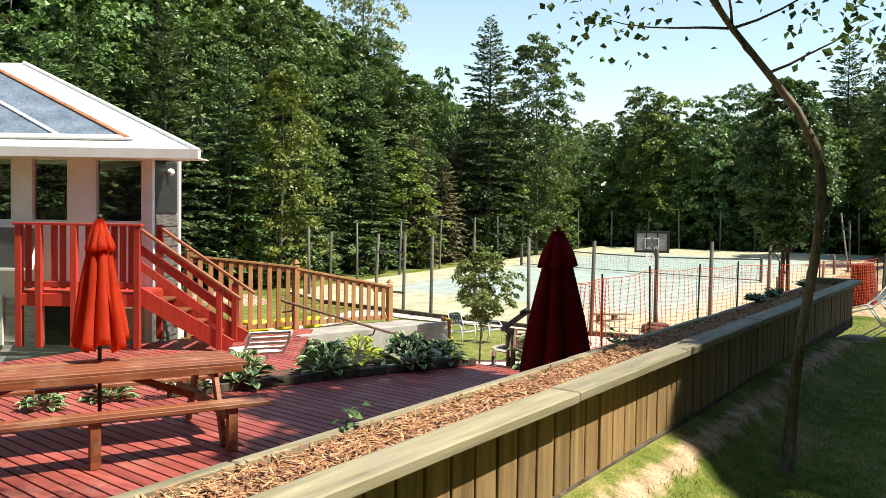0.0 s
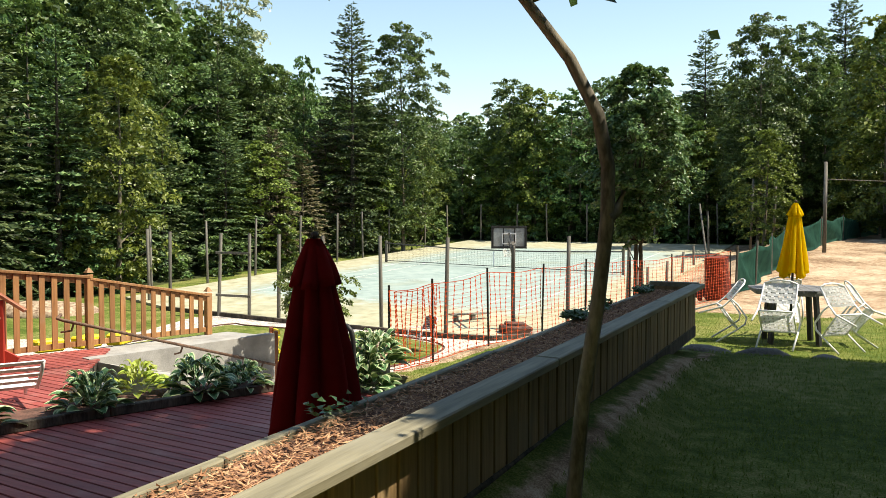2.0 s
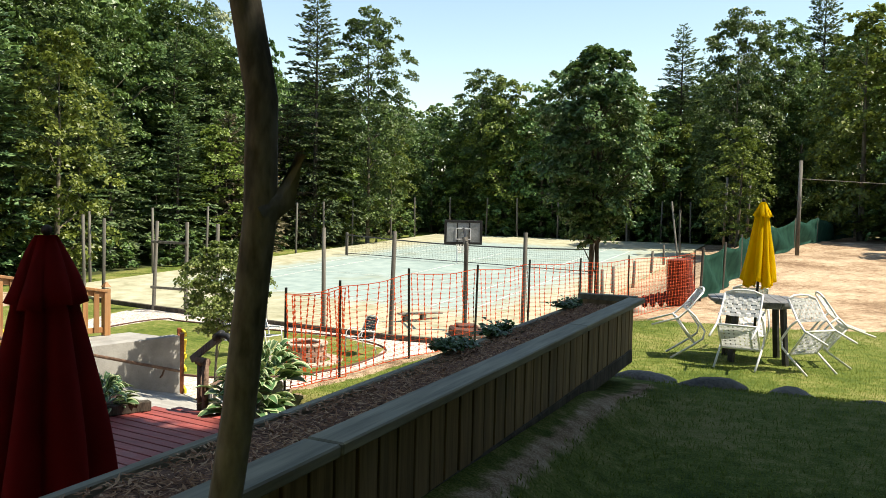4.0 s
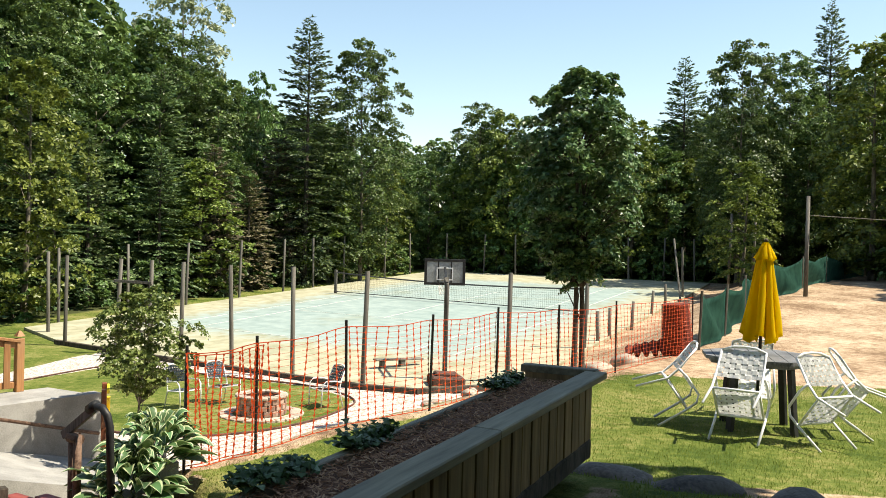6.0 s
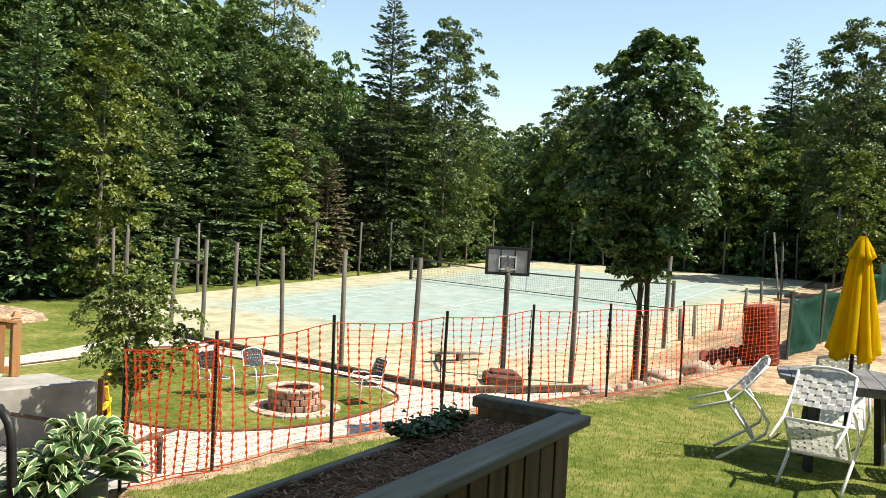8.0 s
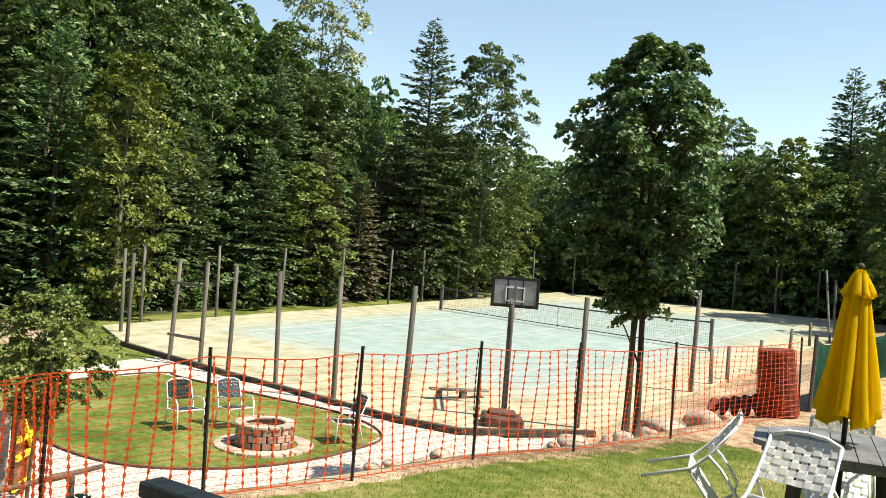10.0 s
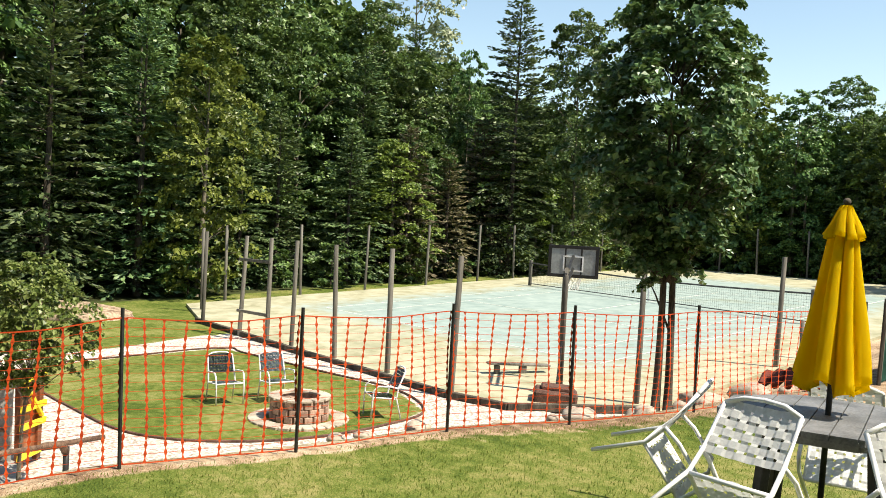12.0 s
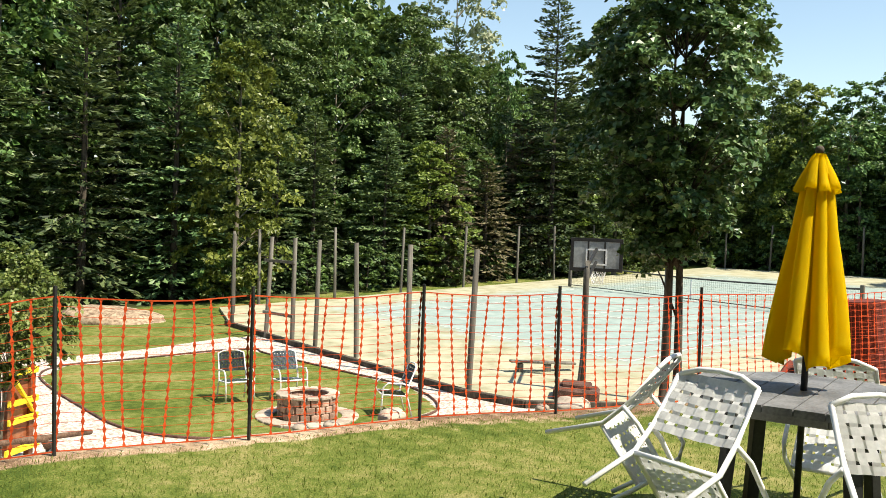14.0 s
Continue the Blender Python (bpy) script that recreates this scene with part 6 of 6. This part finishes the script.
# ---- right side: roll, green cloth fence, poles ----
def build_right_side():
    z = float(height(-2.6, 23.2))
    roll = thing("fence_roll", "bundled roll of orange mesh fence standing on the bare bank", "fence roll", pose(-2.75, 23.0, z, 3, -4, 0))
    part("core", tube([(0, 0, 0), (0, 0, 0.98)], [0.3, 0.25], 14), M["rollcore"], roll, "dark red-brown rolled mesh")
    # low dark folds model the roll's slump together with its shadow
    bm = bmesh.new()
    for k in range(5):
        add_tube(bm, [(-0.2 - 0.17 * k, -0.28 - 0.04 * k, 0.03), (-0.3 - 0.16 * k, 0.0, 0.2 - 0.03 * k), (-0.25 - 0.15 * k, 0.3, 0.03)], [0.05, 0.1, 0.04], 7)
    part("slumped_end", bm, M["rollcore"], roll, "slumped red-brown folds, shaped to take in the roll's shadow")
    bm = bmesh.new()
    for j in range(13):
        add_tube(bm, [((0.312 - 0.0034 * j) * math.cos(a), (0.312 - 0.0034 * j) * math.sin(a), 0.03 + 0.078 * j) for a in np.linspace(0, 2 * math.pi, 19)], 0.003, 4, False)
    for i in range(18):
        a = 2 * math.pi * i / 18
        add_tube(bm, [(0.312 * math.cos(a), 0.312 * math.sin(a), 0.02), (0.268 * math.cos(a), 0.268 * math.sin(a), 0.98)], 0.003, 4, False)
    part("mesh_panel", bm, M["orange"], roll, "orange plastic mesh")
    root = thing("shade_cloth_fence", "sagging green shade-cloth fence along the bare dirt", "fence")
    pts = [(-2.45, 23.7), (-2.25, 26.5), (-2.05, 29.2), (-1.9, 32.4), (-1.75, 35.7), (-1.0, 40.5), (-0.2, 46.0), (0.6, 52.0), (1.6, 57.0)]
    rng = random.Random(6)
    for (ax, ay), (bx, by) in zip(pts, pts[1:]):
        za, zb = float(height(ax, ay)), float(height(bx, by))
        part("stake", tube([(ax, ay, za - 0.1), (ax + rng.uniform(-0.06, 0.06), ay, za + 1.2)], 0.03, 6), M["post"], root)
        bm = bmesh.new()
        rows = []
        for i in range(15):
            t = i / 14
            x, y = ax + (bx - ax) * t, ay + (by - ay) * t
            g = float(height(x, y))
            col = []
            for j in range(7):
                h = j / 6
                wv = 0.12 * math.sin(5 * t + 4 * h + ay) * math.sin(math.pi * t)
                col.append(bm.verts.new((x + wv, y, g + 0.02 + (1.12 - 0.2 * math.sin(math.pi * t)) * h)))
            rows.append(col)
        for q, s in zip(rows, rows[1:]):
            for j in range(6):
                bm.faces.new((q[j], q[j + 1], s[j + 1], s[j]))
        bmesh.ops.solidify(bm, geom=bm.faces[:], thickness=0.006)
        part("cloth_panel", bm, M["greenmesh"], root, "wrinkled green shade cloth", True)
    x, y = -0.8, 37.4
    z = float(height(x, y))
    pole = thing("net_pole", "tall grey pole with a taut cord beside the dirt", "pole")
    part("pole", tube([(x, y, z - 0.2), (x, y, 3.15)], [0.075, 0.06], 9), M["post"], pole, smooth=True)
    part("cord", tube([(x, y, 2.5), (4.5, 38.5, 2.25), (9.0, 40.0, 2.3)], 0.013, 5), M["post"], pole)
    q = new("leaning_pole", mesh_of("leaning_pole", tube([(-6.6, 48.5, -1.4), (-7.4, 51.0, 1.7)], 0.05, 7), M["post"]))
    tagged(q, "thin weathered pole leaning beside the court", "pole")
    for x, y, h in ((-5.2, 56.0, 4.2), (-4.6, 57.5, 4.0), (-3.9, 55.5, 3.8)):
        z = float(height(x, y))
        ob = new("tall_pole", mesh_of("tall_pole", tube([(x, y, z - 0.2), (x + 0.1, y, z + h)], 0.07, 7), M["post"], True))
        tagged(ob, "tall weathered pole standing before the woods", "pole", "poles before the woods")


build_right_side()


# ---- plants on the deck ----
def hosta_leaf(name, lift, material):
    """A ribbed leaf one long, arching out along x."""
    bm = bmesh.new()
    rows = []
    for k in range(7):
        t = k / 6
        c = Vector((0.1 + 0.9 * t, 0, lift * (1.75 * t - 1.35 * t * t)))
        w = 0.19 * math.sin(math.pi * min(1, 0.06 + 0.94 * t)) ** 0.8 * (1 if t > 0.2 else 0.3)
        rows.append([bm.verts.new(c + Vector((0, s * w, abs(s) * w * 0.4))) for s in (-1, -0.68, 0, 0.68, 1)])
    for k, (q, r) in enumerate(zip(rows, rows[1:])):
        for c in range(4):
            f = bm.faces.new((q[c], q[c + 1], r[c + 1], r[c]))
            f.material_index = 1 if c in (0, 3) and k > 0 else 0
    me = mesh_of(name, bm, material, True)
    me.materials.append(M["hostaedge"] if material is M["hosta"] else material)
    return me


HOSTA_LEAVES = {}


def hosta(seed, label, material, m, size, leaves=60):
    rng = random.Random(seed)
    if material.name not in HOSTA_LEAVES:
        HOSTA_LEAVES[material.name] = [hosta_leaf("leaf", l, material) for l in (0.25, 0.6, 1.0, 1.5)]
    root = thing("hosta", label, "plant", m)
    for i in range(leaves):
        layer = min(3, int(4 * i / leaves))
        ob = new("leaf", HOSTA_LEAVES[material.name][layer])
        ob.parent = root
        s = size * (1.05 - 0.17 * layer) * rng.uniform(0.8, 1.15)
        turn = 137.5 * i + rng.uniform(-20, 20)
        out = size * 0.42 * rng.random() ** 0.6 * (1 - 0.18 * layer)
        s *= 0.62
        ob.matrix_basis = pose(out * math.cos(radians(turn)), out * math.sin(radians(turn)), 0.03 + size * 0.14 * layer, rng.uniform(-25, 25), rng.uniform(-12, 12), turn + rng.uniform(-30, 30)) @ Matrix.Diagonal((s, s * rng.uniform(0.9, 1.2), s, 1))
    return root


def build_beds():
    root = thing("bed_border", "dark weathered timber border of the hosta bed", "border")
    pts = [(-8.3, 6.8), (-7.9, 7.75), (-7.45, 9.0), (-6.95, 10.2), (-6.55, 11.0)]
    for a, b in zip(pts, pts[1:]):
        part("timber", bar((*a, DECK_Z + 0.055), (*b, DECK_Z + 0.055), 0.1, 0.11, 0.01), M["darkbark"], root)
    bed = tagged(part("soil_bed", prism(pts + [(-7.3, 11.3), (-8.1, 9.3), (-8.8, 7.4)], DECK_Z - 0.02, DECK_Z + 0.06), M["tarp"]), "dark soil bed beside the deck boards", "bed", kind="structure")
    z = DECK_Z + 0.05
    for i, (x, y, s) in enumerate(((-8.1, 7.8, 0.5), (-7.7, 9.0, 0.54), (-7.2, 10.2, 0.58), (-6.95, 10.7, 0.42), (-8.75, 6.3, 0.36), (-8.95, 5.6, 0.34))):
        hosta(70 + i, "dark green hosta with pale-edged leaves in the bed", M["hosta"], pose(x, y, z if y > 6.7 else DECK_Z, 0, 0, 40 * i), s, 96)
    hosta(80, "yellow-green hosta among darker ones in the bed", M["yellowhosta"], pose(-7.75, 9.75, z + 0.05, 0, 0, 10), 0.46, 60)
    bed = thing("corner_bed", "grey concrete block bed at the corner of the deck", "bed", kind="structure")
    part("front_block", box((0.5, 0.34, 1.05), pose(-5.74, 11.6, -1.56, 0, 0, -6), 0.02), M["concrete"], bed)
    part("rear_block", box((0.36, 0.26, 1.3), pose(-5.72, 11.9, -1.42, 0, 0, -6), 0.02), M["concrete"], bed)
    hosta(81, "broad hosta with pale-edged leaves in the corner bed", M["hosta"], pose(-5.72, 11.56, -1.04), 0.6, 120)
    hosta(82, "yellowish hosta with pale-edged leaves in the corner bed", M["hosta"], pose(-5.7, 11.88, -0.78, 0, 0, 60), 0.58, 110)
    rng = np.random.default_rng(5)
    for x, y, r in ((-8.15, 7.15, 0.2), (-7.85, 9.35, 0.14), (-8.3, 6.75, 0.16)):
        plant = thing("flowering_plant", "low bedding plant with white and lilac blossoms in the hosta bed", "plant", pose(x, y, DECK_Z + 0.05), "bedding plants")
        n = 160
        c = unit(rng, n) * r * rng.random((n, 1)) ** 0.4 * [1, 1, 0.5] + [0, 0, 0.12]
        u = unit(rng, n) * rng.uniform(0.04, 0.07, (n, 1))
        v = np.cross(u, unit(rng, n)) * 0.4
        cards("foliage", c, u, v, M["leaf"], plant)
        n = 60
        c = unit(rng, n) * [r, r, 0.6 * r] * rng.uniform(0.8, 1.05, (n, 1))
        c[:, 2] = np.abs(c[:, 2]) + 0.13
        u = unit(rng, n) * 0.06
        v = np.cross(u, unit(rng, n)) * 0.55
        cards("blossoms", c, u, v, M["strap"], plant)
    # low white lounge chair behind the bed
    m = pose(-8.75, 8.75, DECK_Z, 0, 0, 60)
    lounge = thing("lounge_chair", "low white plastic lounge chair behind the hosta bed", "lounge chair", m)
    for s in (-0.28, 0.28):
        part("side_rail", tube([(s, 0.6, 0.05), (s, 0.55, 0.24), (s, -0.2, 0.26), (s, -0.5, 0.5), (s, -0.6, 0.62)], 0.022, 7), M["whitemetal"], lounge, smooth=True)
    for k in range(13):
        t = k / 12
        y, zz = (0.5 - 1.05 * t, 0.26) if t < 0.66 else (-0.2 - 0.4 * (t - 0.66) / 0.34, 0.27 + 0.34 * (t - 0.66) / 0.34)
        part("slat", box((0.56, 0.06, 0.014), pose(0, y, zz, 0 if t < 0.66 else -40)), M["strap"], lounge)
    for i, (x, y) in enumerate(((-13.0, 12.9), (-12.7, 13.5), (-12.4, 14.0))):
        b = new("toy_block", mesh_of("toy_block", box((0.5, 0.3, 0.22), None, 0.03), M["yellowpaint"]))
        b.matrix_basis = pose(x, y, float(height(x, y)) + 0.9, 0, 0, 70 + 20 * i)
        tagged(b, "yellow plastic toy block on the grass behind the railing", "toy", "yellow toys")

    # barricade stand on the gravel path
    stand_z = float(height(-9.6, 15.3))
    root = thing("barricade_stand", "brown wooden stand with yellow painted bars beside the concrete wall", "barricade", pose(-9.86, 15.34, stand_z, 0, 0, 135) @ Matrix.Diagonal((1.7, 1, 1, 1)))
    for s in (-0.16, 0.16):
        part("upright", box((0.07, 0.07, 1.12), pose(s, 0, 0.56, 0, s * 8, 0), 0.006), M["bench"], root)
    part("back_panel", box((0.26, 0.03, 0.95), pose(0, 0.02, 0.56), 0.004), M["bench"], root)
    for zz, w in ((0.14, 0.48), (0.5, 0.42), (0.72, 0.42), (1.08, 0.4)):
        part("yellow_bar", box((w, 0.04, 0.075), pose(0, -0.055, zz, 0, 6, 0), 0.006), M["yellowpaint"], root, "bright yellow bar")
    part("yellow_brace", bar((-0.13, -0.06, 1.0), (0.14, -0.06, 0.55), 0.05, 0.03), M["yellowpaint"], root, "bright yellow brace")


build_beds()


def scatter_small():
    rng = np.random.default_rng(12)
    # ivy along the back board of the planter
    k = 5200
    y = np.where(rng.random(k) < 0.96, rng.uniform(6.9, 11.2, k), np.where(rng.random(k) < 0.5, rng.uniform(4.6, 5.5, k), rng.uniform(1.5, 2.4, k)))
    keep = np.sin(y * 3.1) + np.sin(y * 7.7 + 1.0) > 0.35
    y = y[keep]
    n = len(y)
    c = np.stack([-1.9 + rng.normal(0, 0.03, n), y, 0.468 + np.abs(rng.normal(0, 0.025, n)) + 0.015 * np.sin(y * 11)], 1)
    a = unit(rng, n)
    a[:, 2] *= 0.5
    b = np.cross(a, [0.3, 0.1, 1.0])
    b /= np.linalg.norm(b, axis=1, keepdims=True)
    s = rng.uniform(0.025, 0.05, (n, 1))
    tagged(cards("ivy_leaves", c, a * s, b * s * 0.5, M["mapleleaf"]), "trailing dark green leaves along the planter", "plant", kind="stuff")
    # grass blades
    k = 150000
    x = rng.uniform(-6.0, 3.0, k)
    y = 2.0 + 20.0 * rng.random(k) ** 1.15
    edge = np.interp(y, EDGE_Y, EDGE_X)
    ok = (x > edge + 0.05) & ~((x < -1.25) & (y < 11.3)) & ~(y > 20.6 + 0.25 * x)
    ok &= ~((np.abs(y - 13.3 - 0.3 * x) < 0.32) & (x > -1.3))
    x, y = x[ok], y[ok]
    n = len(x)
    h = rng.uniform(0.015, 0.04, n)
    z = height(x, y)
    u = np.stack([rng.normal(0, 0.35, n), rng.normal(0, 0.35, n), np.ones(n)], 1) * h[:, None]
    t = rng.uniform(0, 6.283, n)
    v = np.stack([np.cos(t), np.sin(t), np.zeros(n)], 1) * 0.0032
    tagged(cards("grass", np.stack([x, y, z + h * 0.45], 1), u, v, M["grass"]), "mown green grass on the sloping lawn", "grass", kind="stuff")


scatter_small()
